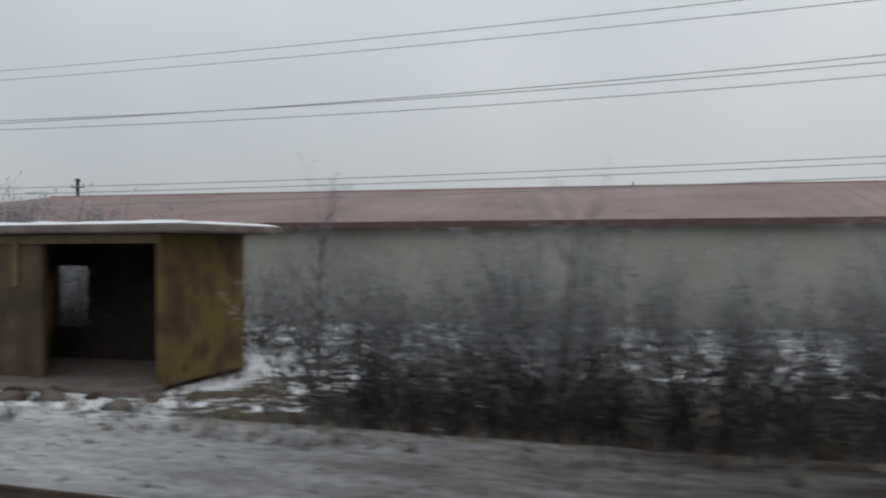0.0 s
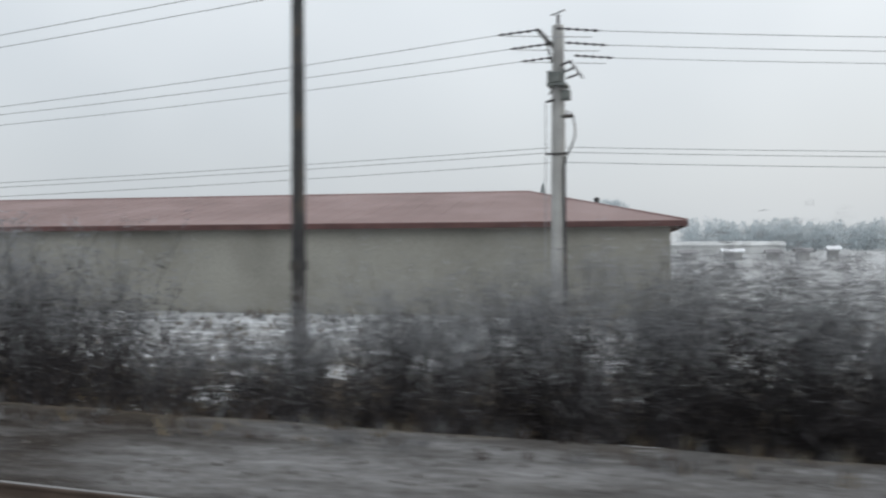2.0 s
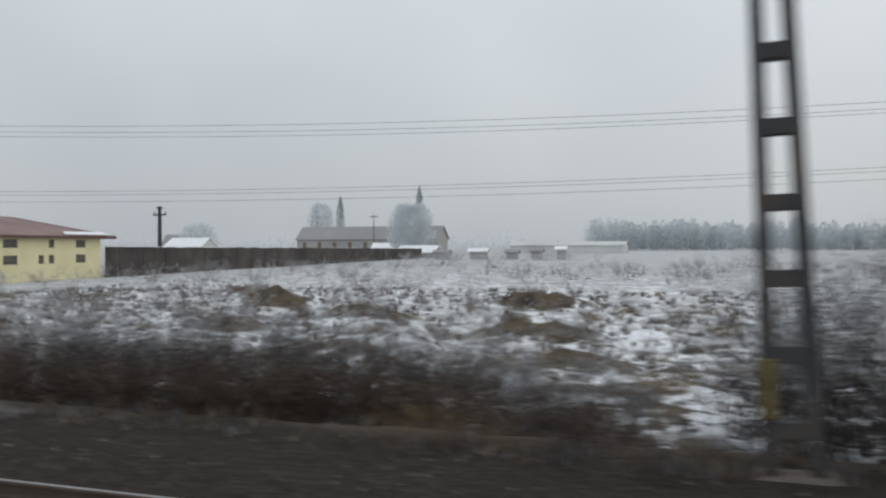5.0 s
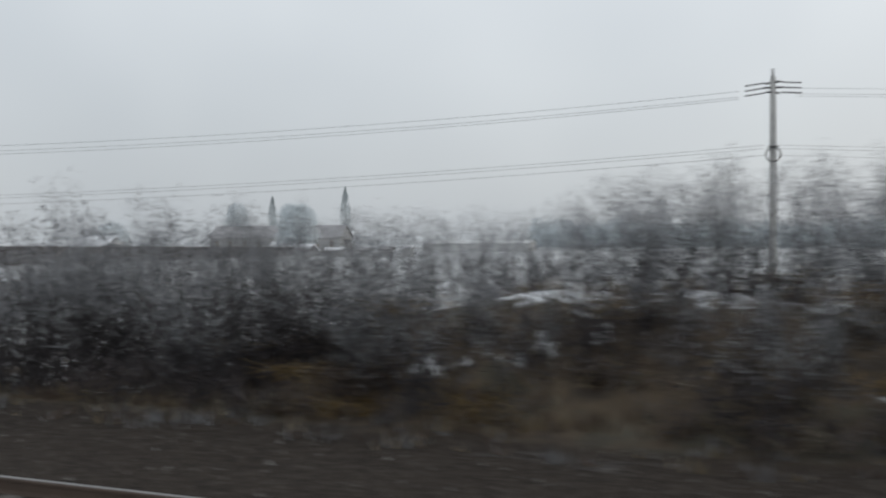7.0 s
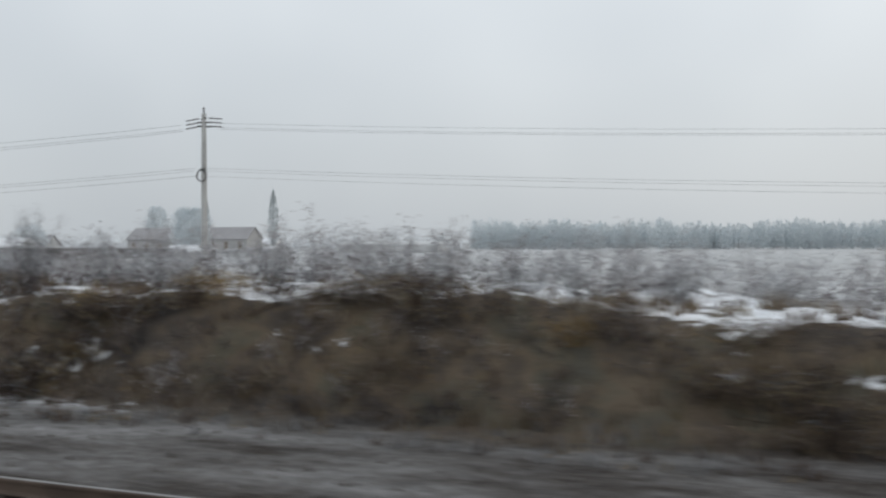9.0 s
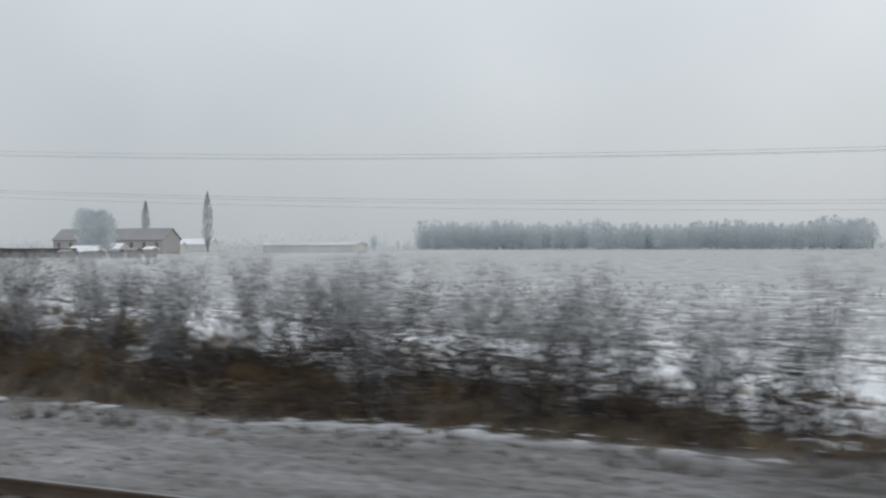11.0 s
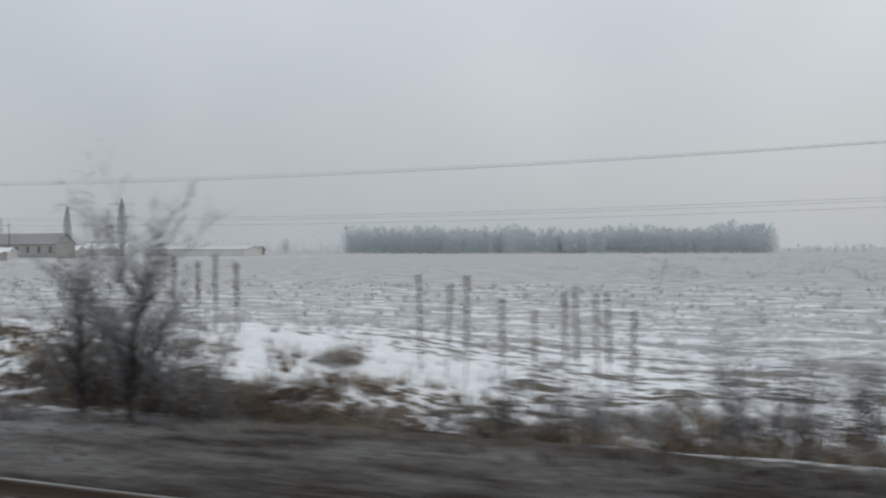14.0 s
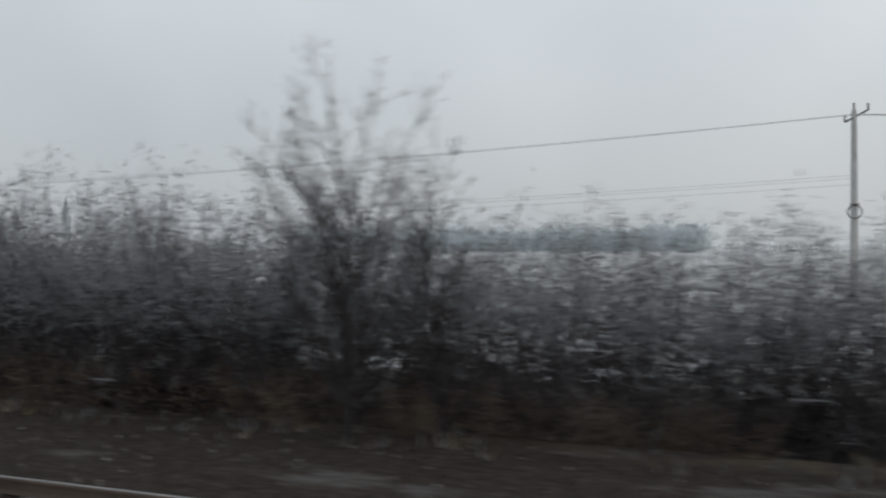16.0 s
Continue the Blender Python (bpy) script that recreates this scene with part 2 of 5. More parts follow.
def rod(bm, a, b, r0, r1=None, n=8):
    """A round bar from a to b, tapering from r0 to r1."""
    a, b = Vector(a), Vector(b)
    r1 = r0 if r1 is None else r1
    m = Matrix.Translation((a + b) / 2) @ (b - a).to_track_quat("Z", "Y").to_matrix().to_4x4()
    bmesh.ops.create_cone(bm, cap_ends=True, segments=n, radius1=r0, radius2=max(r1, 1e-4), depth=(b - a).length, matrix=m)
    return bm


def poly(bm, pts):
    return bm.faces.new([bm.verts.new(p) for p in pts])


def slab(pts, thick, bm=None):
    """A plate with the outline pts on top, thick metres deep below it."""
    bm = bm or bmesh.new()
    top = [Vector(p) for p in pts]
    nrm = (top[1] - top[0]).cross(top[2] - top[0]).normalized()
    if nrm.z < 0:
        top.reverse()
        nrm = -nrm
    low = [p - nrm * thick for p in top]
    vt, vl = [bm.verts.new(p) for p in top], [bm.verts.new(p) for p in low]
    bm.faces.new(vt)
    bm.faces.new(vl[::-1])
    for i in range(len(vt)):
        j = (i + 1) % len(vt)
        bm.faces.new((vt[j], vt[i], vl[i], vl[j]))
    return bm


def smooth(a, b, x):
    t = min(1.0, max(0.0, (x - a) / (b - a)))
    return t * t * (3 - 2 * t)


# ---- ground ----
def bank_height(x):
    """Crest of the bank beside the line, by the distance along it."""
    low = 1.9 * smooth(124, 136, x) * (1 - smooth(196, 226, x)) + 0.55 * smooth(131, 139, x) * (1 - smooth(172, 188, x))
    return low + 1.3 * smooth(226, 236, x) * (1 - smooth(266, 278, x)) + 0.5 * smooth(196, 226, x) * (1 - smooth(226, 238, x))


MOUNDS = [(75.5, 42, 2.6, 1.2), (62, 22.4, 1.6, 0.65), (65.5, 27.6, 1.5, 0.7), (68, 20, 1.8, 0.4), (72.5, 26, 1.9, 0.6), (57, 33, 2.0, 0.5), (80, 30, 2.2, 0.7),
          (84, 36, 2.4, 0.9), (88, 24, 2.0, 0.6), (93, 31, 2.6, 0.8), (96, 22, 1.8, 0.5), (78, 21, 1.4, 0.45), (60, 44, 2.4, 0.7), (69, 50, 2.6, 0.8), (90, 46, 3.0, 1.0)]


def land(x, y):
    """Height of the ground."""
    n1 = noise.noise((x * 0.11, y * 0.11, 0.3))
    n2 = noise.noise((x * 0.45, y * 0.45, 7.0))
    n3 = noise.noise((x * 1.1, y * 1.1, 3.0))
    near = 1 - smooth(60, 160, abs(y))
    rough = (0.25 + 0.75 * smooth(48, 60, x) * (1 - smooth(100, 112, x))) * near * smooth(11.5, 16, y)
    z = (0.10 * n1 + 0.30 * max(0.0, n2 + 0.1) + 0.13 * n3) * rough
    if y < 14.5:
        z += 0.62 * (1 - smooth(11.6, 14.5, y)) + 0.03 * n3 * smooth(9.0, 11.0, y)
    b = bank_height(x)
    if b > 0 and y > 11:
        crest = 14.6 + 0.7 * n1 + 0.5 * noise.noise((x * 0.2, 4.0, 0.0))
        z += b * smooth(11.9, crest, y) * (1 - smooth(crest + 2.5, crest + 22, y)) * (1 + 0.12 * n2)
        z += 0.18 * n3 * smooth(12.5, 13.5, y) * (1 - smooth(crest, crest + 1, y)) * min(1.0, b)
    if 50 < x < 104 and 15 < y < 60:
        for mx, my, mr, mh in MOUNDS:
            q = ((x - mx) / mr) ** 2 + ((y - my) / (mr * 0.8)) ** 2
            if q < 1:
                z += 0.72 * mh * (1 - q) ** 1.1 * (1 + 0.8 * n3)
    if 283 < x < 291 and 12.5 < y < 18:
        z += 0.55 * max(0.0, 1 - ((x - 286.6) / 2.0) ** 2 - ((y - 14.6) / 1.3) ** 2)
    return z


def ground():
    xs = [-3000, -1500, -800, -400, -220, -140, -100, -80, -66, -56, -48, -42]
    xs += [-38 + 0.7 * i for i in range(int(376 / 0.7))]
    xs += [340, 346, 354, 366, 385, 415, 470, 560, 700, 1000, 1600, 3000]
    ys = [-2500, -900, -300, -90, -30, -12, -6, -2, 1, 3, 5, 6, 6.8, 7.3, 7.6, 7.9, 8.2, 8.6, 9]
    y = 9.0
    while y < 3200:
        y += max(0.3, 0.026 * (y - 6)) if y < 70 else 0.06 * y
        ys.append(y)
    nx, ny = len(xs), len(ys)
    verts = [(x, y, land(x, y) if -1 < y < 160 and -60 < x < 346 else (0.62 if -3 < y <= 11 else 0.0)) for y in ys for x in xs]
    faces = [(j * nx + i, j * nx + i + 1, (j + 1) * nx + i + 1, (j + 1) * nx + i) for j in range(ny - 1) for i in range(nx - 1)]
    me = mesh_from("ground", verts, faces, [M_GROUND])
    me.polygons.foreach_set("use_smooth", [True] * len(faces))
    snow, rime, verge, pale = [], [], [], []
    # Verge tone along the line: snow cover plus the paleness of fogged glass.
    tone_x = [-60, -14, -8, -4, 0, 8, 14, 25, 31, 34, 45, 52, 57, 62, 68, 76, 79, 81, 86, 91, 100, 135, 150, 165, 185, 212, 226, 232, 239, 245, 260, 267, 272, 276, 281, 284, 286, 288, 291, 294, 297, 299, 302, 330]
    tone_v = [0.8, 0.75, 0.55, 0.3, 0.07, 0.14, 0.04, 0.06, 0.08, 0.26, 0.22, 0.34, 0.8, 0.95, 0.88, 0.64, 0.42, 0.27, 0.3, -0.1, -0.2, -0.06, 0.1, 0.22, 0.14, 0.4, 0.14, 0.08, 0.28, 0.5, 0.48, 0.28, 0.18, 0.14, 0.08, 0.4, 0.78, 0.9, 0.8, 0.4, 0.14, 0.0, -0.04, 0.05]
    for x, y, z in verts:
        b = bank_height(x)
        field = smooth(48, 54, x) * (1 - smooth(96, 104, x))
        s = -0.02 + 0.04 * field + 0.06 * smooth(51, 53, x) * (1 - smooth(64, 74, x)) * (1 - smooth(16, 24, y)) - 0.03 * field * smooth(24, 45, y)
        s -= 0.045 * smooth(24, 40, y) * (1 - field) + 0.05 * smooth(45, 110, y)
        if b > 0.3:
            face = smooth(11.8, 12.4, y) * (1 - smooth(14.4, 15.4, y))
            s -= (0.085 - 0.06 * (smooth(13.7, 14.9, y) if b > 1.4 else 0.3 + 0.7 * smooth(13.0, 14.4, y))) * face * min(1.0, b) - 0.08 * smooth(14.2, 15.0, y) * (1 - smooth(18, 24, y))
        s += 0.06 * smooth(69, 73, x) * (1 - smooth(80, 84, x)) * (1 - smooth(15, 18, y))
        if 226 < x < 286 and 11.8 < y < 14.8:
            s += 0.17 * noise.noise((x * 0.42, y * 0.8, 9.0))
        if 50 < x < 104 and 15 < y < 60:
            for mx, my, mr, mh in MOUNDS:
                q = ((x - mx) / mr) ** 2 + ((y - my) / (mr * 0.8)) ** 2
                s -= 0.17 * max(0.0, 1 - q) ** 0.6 * (1 + 1.3 * noise.noise((x * 0.9, y * 0.9, 5.0))) if q < 1 else 0.0
        s += 0.03 * smooth(214, 224, x) * smooth(15, 20, y) * (1 - smooth(50, 110, y))
        s -= 0.13 * smooth(288, 292, x) * (1 - smooth(18, 24, y))
        s -= 0.11 * (1 - smooth(48, 53, x)) * (1 - smooth(17, 23, y)) * (1 - 0.95 * smooth(27.2, 27.9, x) * (1 - smooth(29.6, 30.4, x))) * smooth(-9, -7, x) * (1 - 0.75 * smooth(8.0, 9.5, x) * (1 - smooth(17.5, 19, x)))
        s -= 0.34 * max(0.0, 1 - ((x - 286.4) / 2.2) ** 2 - ((y - 14.4) / 1.5) ** 2)
        s += 0.12 * (1 - smooth(-13, -10.5, x)) * (1 - smooth(20, 30, y))
        s += 0.13 * smooth(275, 279, x) * (1 - smooth(286, 290, x)) * (1 - smooth(16, 20, y))
        if y > 0 and np.interp(x, tone_x, tone_v) < 0.2:
            s -= 0.16 * (1 - smooth(12.4, 13.2, y))
        snow.append(s if y > 0 else -0.04)
        beside = smooth(-2, 5, y)
        pale.append(float(np.interp(x, tone_x, tone_v)) * beside + 0.15 * (1 - beside) - 0.55 * smooth(4.5, 5.5, y) * (1 - smooth(7.5, 8.0, y)))
        near_mound = any((x - mx) ** 2 + (y - my) ** 2 < mr * mr for mx, my, mr, mh in MOUNDS) if 50 < x < 104 and 15 < y < 60 else False
        rime.append(0.05 if near_mound or (283 < x < 290 and 13 < y < 16.5) else smooth(17, 34, abs(y)) * 0.88 + 0.06)
        verge.append((1 - smooth(11.2, 12.6, y + 0.5 * noise.noise((x * 0.3, y, 1.0)))) * 0.97 * smooth(-30, -11, y))
    for nm, vals in (("snow", snow), ("rime", rime), ("verge", verge), ("pale", pale)):
        me.attributes.new(nm, "FLOAT", "POINT").data.foreach_set("value", vals)
    return tagged(new("ground", me), "flat winter ground with patchy snow, dead grass and a gravel verge", "ground", kind="structure")


ground()


# ---- plants ----
class Twigs:
    """Collects thin three-sided twigs and flat sprays in one mesh."""

    def __init__(self, seed):
        self.v, self.f, self.i, self.r = [], [], [], random.Random(seed)

    def twig(self, a, b, r0, r1, m):
        d = b - a
        if d.length < 1e-4:
            return
        s = d.orthogonal().normalized()
        t = d.cross(s).normalized()
        k = len(self.v)
        for p, r in ((a, r0), (b, r1)):
            for q in range(3):
                w = 2.0944 * q
                self.v.append(p + (s * math.cos(w) + t * math.sin(w)) * r)
        for q in range(3):
            w = (q + 1) % 3
            self.f.append((k + q, k + w, k + 3 + w, k + 3 + q))
            self.i.append(m)

    def spray(self, a, b, w, m):
        """A thin tapering blade."""
        d = b - a
        s = d.cross(Vector((self.r.uniform(-1, 1), self.r.uniform(-1, 1), self.r.uniform(-1, 1))))
        if s.length < 1e-5:
            return
        s = s.normalized() * w * 1.15
        k = len(self.v)
        self.v += [a - s, a + s, b]
        self.f.append((k, k + 1, k + 2))
        self.i.append(m)

    def jitter(self, k):
        r = self.r
        return Vector((r.gauss(0, k), r.gauss(0, k), r.gauss(0, k)))

    def mesh(self, name, mats):
        return mesh_from(name, [tuple(p) for p in self.v], self.f, mats, self.i)


def bush_mesh(seed, stems=11, dens=1.0, frost=0.5, spread=0.5, thick=1.0, mats=None):
    """A leafless shrub one metre high: stems fan out, fork and end in a haze of fine rimed twigs, dark and coarse at
    the foot; its colour pales with height for rime and a painted foggy look. Returns the meshes of its stems and its
    twigs.
    """
    st, tw = Twigs(seed + 500), Twigs(seed)
    r = tw.r

    # Tone by height and reach: rime at the tips, fog painted into the crown.
    def shade(p):
        o = p.z + 0.45 * math.hypot(p.x, p.y) + r.gauss(0, 0.11)
        return 2 if o > 1.42 - frost else (1 if o > 0.93 - frost else 0)

    for _ in range(stems):
        a0 = r.uniform(0, 6.283)
        lean = r.uniform(0.05, spread)
        p = Vector((math.cos(a0) * 0.16 * r.random(), math.sin(a0) * 0.16 * r.random(), -0.03))
        d = Vector((math.cos(a0) * lean, math.sin(a0) * lean, 1.0)).normalized()
        n, length = 5, r.uniform(0.6, 0.93)
        rad = 0.006
        for s in range(n):
            q = p + (d + tw.jitter(0.13)).normalized() * (length / n)
            st.twig(p, q, rad, rad * 0.78, 0)
            rad *= 0.78
            upper = s > 1
            for _ in range(int(r.uniform(2.4, 4.6) if upper else r.uniform(1.6, 3.4))):
                b0 = p.lerp(q, r.random())
                bd = (d * 0.45 + tw.jitter(0.55) + Vector((0, 0, 0.18))).normalized()
                b1 = b0 + bd * r.uniform(0.11, 0.28) * (1.2 - 0.13 * s)
                b1.z = min(b1.z, r.uniform(0.9, 1.0))
                tw.spray(b0, b1, rad * 0.28, min(1, shade(b1)))
                for _ in range(int(r.uniform(13, 20) * dens * (1.3 if s == 4 else 1.0) if upper else r.uniform(6, 10) * dens)):
                    c0 = b0.lerp(b1, r.uniform(0.1, 1)) + tw.jitter(0.024)
                    c1 = c0 + (bd * 0.6 + tw.jitter(0.8)).normalized() * (r.uniform(0.02, 0.06 - 0.012 * (s == 4)) if upper else r.uniform(0.04, 0.12))
                    tw.spray(c0, c1, r.uniform(0.0009, 0.0018) * thick * ((0.72 if s == 4 else 1.0) if upper else 1.8), shade(c1))
            p = q
            d = (d + Vector((0, 0, 0.06)) + tw.jitter(0.05)).normalized()
    mats = mats or [M_STEM, M_FROST, M_RIME]
    return st.mesh("stems", mats), tw.mesh("twigs", mats)


def weed_mesh(seed, mats=None):
    """A clump of dead weeds one metre high, brown stalks with bent blades."""
    tw = Twigs(seed)
    r = tw.r
    for _ in range(95):
        a0, rr = r.uniform(0, 6.283), 0.42 * math.sqrt(r.random())
        p = Vector((math.cos(a0) * rr, math.sin(a0) * rr, -0.04))
        h = r.uniform(0.35, 1.0)
        q = p + Vector((r.gauss(0, 0.16), r.gauss(0, 0.16), h * 0.6))
        e = q + Vector((r.gauss(0, 0.22), r.gauss(0, 0.22), h * r.uniform(-0.1, 0.45)))
        m = 0 if r.random() < 0.62 else (1 if r.random() < 0.8 else 2)
        tw.spray(p, q, 0.009, m)
        tw.spray(q, e, 0.009, m)
        for _ in range(3):
            c = q + tw.jitter(0.08)
            tw.spray(c, c + tw.jitter(0.12), 0.008, m)
    return tw.mesh("weed_stalks", mats or [M_BROWN, M_STRAW, M_FROST])


RND = random.Random(11)
BUSH = [bush_mesh(20 + i, 12, 1.3, 0.36 + 0.07 * (i % 3), 0.66, 1.4) for i in range(6)]
GREY = [bush_mesh(36 + i, 11, 0.9, 0.58, 0.7, 1.68) for i in range(3)]
BARE = [bush_mesh(30 + i, 10, 0.6, 0.2, 0.8, 2.6, [M_BROWN, M_STEM, M_FROST]) for i in range(3)]
PALE = [bush_mesh(40 + i, 10, 0.66, 0.8, 0.75, 2.2) for i in range(3)]
THIN = [bush_mesh(45 + i, 8, 0.44, 0.34, 0.8, 3.55) for i in range(3)]
MIST = [bush_mesh(50 + i, 5, 0.19, 0.95, 0.95, 7.5, [M_HOAR, M_HOAR, M_RIME]) for i in range(3)]
SCRUB = [bush_mesh(55 + i, 5, 0.2, 0.1, 0.95, 5.0, [M_BROWN, M_STEM, M_STRAW] if i % 2 else [M_STEM, M_BROWN, M_FROST]) for i in range(4)]
DRY = [bush_mesh(70 + i, 5, 0.2, 0.3, 0.95, 5.0, [M_BROWN, M_DRY, M_DRY]) for i in range(3)]
WEED = [weed_mesh(60 + i) for i in range(4)] + [weed_mesh(64 + i, [M_OCHRE, M_STRAW, M_BROWN]) for i in range(2)]
HAZE = [bush_mesh(90 + i, 6, 0.24, 0.5, 0.9, 5.6, [M_MAUVE, M_HAZE, M_HAZE]) for i in range(3)]
OCHRE = [bush_mesh(80 + i, 5, 0.2, 0.3, 0.95, 5.0, [M_BROWN, M_OCHRE, M_STRAW]) for i in range(2)]
MAUVE = [bush_mesh(84 + i, 6, 0.26, 0.45, 0.9, 4.2, [M_STEM, M_MAUVE, M_FROST]) for i in range(3)]


def bush(meshes, x, y, h, w, label, group):
    top = thing("bush", label, "bush", pose(x, y, land(x, y) - 0.02, 0, 0, RND.uniform(0, 360)) @ Matrix.Diagonal((w, w, h, 1)), group)
    for nm, me in zip(("woody_base", "crown"), meshes):
        tagged(new(nm, me), kind="stuff").parent = top
    return top


def joined(name, label, category, spots):
    """Many plants as one mass: spots are rows of mesh pair, x, y, height, width."""
    vs, fs, ns, ms, base, palette = [], [], [], [], 0, []
    for pair, x, y, h, w in spots:
        m = np.array(pose(x, y, land(x, y) - 0.02, 0, 0, RND.uniform(0, 360)) @ Matrix.Diagonal((w, w, h, 1)))
        for me in pair:
            co = np.empty(len(me.vertices) * 3, np.float32)
            me.vertices.foreach_get("co", co)
            fa = np.empty(len(me.loops), np.int32)
            me.loops.foreach_get("vertex_index", fa)
            nf = np.empty(len(me.polygons), np.int32)
            me.polygons.foreach_get("loop_total", nf)
            mi = np.empty(len(me.polygons), np.int32)
            me.polygons.foreach_get("material_index", mi)
            vs.append(co.reshape(-1, 3) @ m[:3, :3].T + m[:3, 3])
            fs.append(fa + base)
            ns.append(nf)
            for q in me.materials:
                if q not in palette:
                    palette.append(q)
            ms.append(np.array([palette.index(q) for q in me.materials], np.int32)[mi])
            base += len(me.vertices)
    v, f, n = np.concatenate(vs), np.concatenate(fs), np.concatenate(ns)
    me = bpy.data.meshes.new(name)
    me.vertices.add(len(v))
    me.vertices.foreach_set("co", v.astype(np.float32).ravel())
    me.loops.add(f.size)
    me.loops.foreach_set("vertex_index", f.astype(np.int32))
    me.polygons.add(len(n))
    me.polygons.foreach_set("loop_start", (np.cumsum(n) - n).astype(np.int32))
    me.polygons.foreach_set("loop_total", n.astype(np.int32))
    me.polygons.foreach_set("material_index", np.concatenate(ms))
    for m in palette:
        me.materials.append(m)
    me.update(calc_edges=True)
    return tagged(new(name, me), label, category, kind="stuff")


def hedge(x0, x1, y0, y1, step, tops, meshes, label, group, wide=1.0, vary=0.16, mass="", gap=(0, 0, 1)):
    """Bushes in a strip beside the line; tops gives crown heights above the field, evenly spread from x0 to x1; gap lowers them by a factor from one x to another. With mass they become one thicket."""
    x, spots = x0, []
    while x < x1:
        f = (x - x0) / (x1 - x0) * (len(tops) - 1)
        i = min(int(f), len(tops) - 2)
        top = tops[i] + (tops[i + 1] - tops[i]) * (f - i)
        y = RND.uniform(y0, y1)
        h = max(0.5, (top - land(x, y)) * 1.12 * RND.uniform(1 - vary, 1 + vary * 0.6))
        h *= gap[2] if gap[0] < x < gap[1] else 1.0
        w = max(1.2, h) * wide * RND.uniform(0.85, 1.15)
        if mass:
            spots.append((RND.choice(meshes), x, y, h, w))
        else:
            bush(RND.choice(meshes), x, y, h, w, label, group)
        x += step * RND.uniform(0.7, 1.3)
    if mass:
        joined("thicket", mass, "thicket", spots)


DARK = "leafless dark shrub with grey rimed twig tips"
SOFT = "low leafless shrub white with hoarfrost"
BACK = "dense dark thicket of bare twigs behind the bushes"
hedge(-7.0, 28.1, 13.6, 15.2, 0.95, [3.2, 3.8, 3.9, 3.8, 3.9, 3.9, 4.0, 4.2, 3.4, 2.5, 3.6, 4.2, 4.3, 4.2, 3.3], BUSH, DARK, "trackside bushes", gap=(8.9, 11.4, 0.38))
hedge(-7.5, 28.3, 15.3, 17.5, 0.85, [4.1, 4.0, 4.1, 3.9, 4.0, 4.0, 4.0, 4.3, 3.4, 2.5, 3.6, 4.2, 4.3, 4.2, 3.3], THIN, DARK, "", mass=BACK, gap=(8.7, 11.2, 0.5))
hedge(29.2, 52.2, 13.2, 14.8, 0.7, [1.9, 2.5, 3.2, 3.4, 3.6, 3.7, 3.4, 3.0, 2.6, 2.3, 1.3], BUSH, DARK, "trackside bushes")
hedge(30.2, 52.0, 14.8, 17.0, 0.6, [1.7, 2.6, 3.3, 3.5, 3.7, 3.9, 3.7, 3.2, 2.7, 2.4, 1.4], THIN, DARK, "", mass=BACK)
hedge(83.0, 98.0, 12.5, 13.8, 0.7, [1.4, 1.85, 1.95, 2.15, 2.0, 1.2], BARE, "low dark scrub of bare twigs beside the verge", "trackside bushes", 1.5)
hedge(81.0, 98.0, 13.4, 15.0, 0.4, [1.1, 1.7, 1.9, 2.05, 1.9, 1.2], BARE, DARK, "", 1.6, mass="low dark scrub of bare twigs")
hedge(84.0, 98.5, 13.4, 15.0, 0.7, [1.6, 2.2, 2.4, 2.45, 2.2, 1.4], GREY, DARK, "", 1.2, mass="low dark scrub with rimed tips beside the verge")
hedge(100.2, 107.0, 12.8, 14.4, 0.8, [3.0, 4.0, 4.1, 4.1], BUSH, DARK, "trackside bushes")
hedge(107.0, 133.0, 12.8, 14.4, 0.9, [4.1, 4.0, 4.2, 4.0, 4.2, 4.4, 4.2], BUSH, DARK, "", mass="long thicket of bare dark shrubs with rimed tips")
hedge(100.6, 133.0, 14.4, 17.5, 0.75, [3.2, 4.1, 4.1, 4.0, 4.2, 4.0, 4.2, 4.4, 4.2], THIN, DARK, "", mass=BACK)
hedge(133.0, 153.0, 14.4, 16.0, 0.85, [4.3, 4.2, 4.8, 5.3, 5.3, 4.3, 4.2, 3.8], GREY + PALE, DARK, "trackside bushes", 1.1)
hedge(133.0, 153.0, 16.0, 18.5, 0.9, [4.3, 4.2, 4.8, 5.2, 5.2, 4.2, 4.2, 3.8], GREY + PALE, DARK, "", 1.2, mass=BACK)
hedge(162.0, 167.4, 14.6, 16.4, 0.42, [3.2, 3.7, 4.1, 3.4], GREY + HAZE, DARK, "trackside bushes", 0.8)
hedge(153.0, 200.0, 15.0, 18.0, 1.7, [3.5, 3.2, 3.4, 4.0, 3.5, 3.2, 3.1, 3.2], PALE, SOFT, "", 1.5, mass="rimed shrubs along the crest of the bank")
hedge(150.0, 200.0, 17.0, 23.0, 0.42, [4.1, 3.8, 4.0, 4.3, 3.8, 3.5, 3.5, 3.4], MIST + HAZE, SOFT, "", 1.5, mass="rimed grey scrub along the crest of the bank")
hedge(150.0, 200.0, 15.4, 17.0, 0.8, [3.6, 3.3, 3.5, 3.7, 3.3, 3.1, 3.1, 3.1], HAZE + PALE, SOFT, "", 1.5, mass="soft rimed shrubs above the brambles of the bank")
hedge(200.0, 221.0, 12.9, 14.4, 1.0, [3.2, 3.3, 3.4, 3.2, 3.0], GREY, DARK, "trackside bushes")
hedge(200.0, 220.6, 14.2, 16.5, 0.8, [3.2, 3.3, 3.4, 3.2, 3.0], THIN, DARK, "", mass=BACK)
hedge(222.4, 224.6, 12.9, 14.0, 0.34, [2.6, 3.0, 2.5], GREY + HAZE, DARK, "trackside bushes")
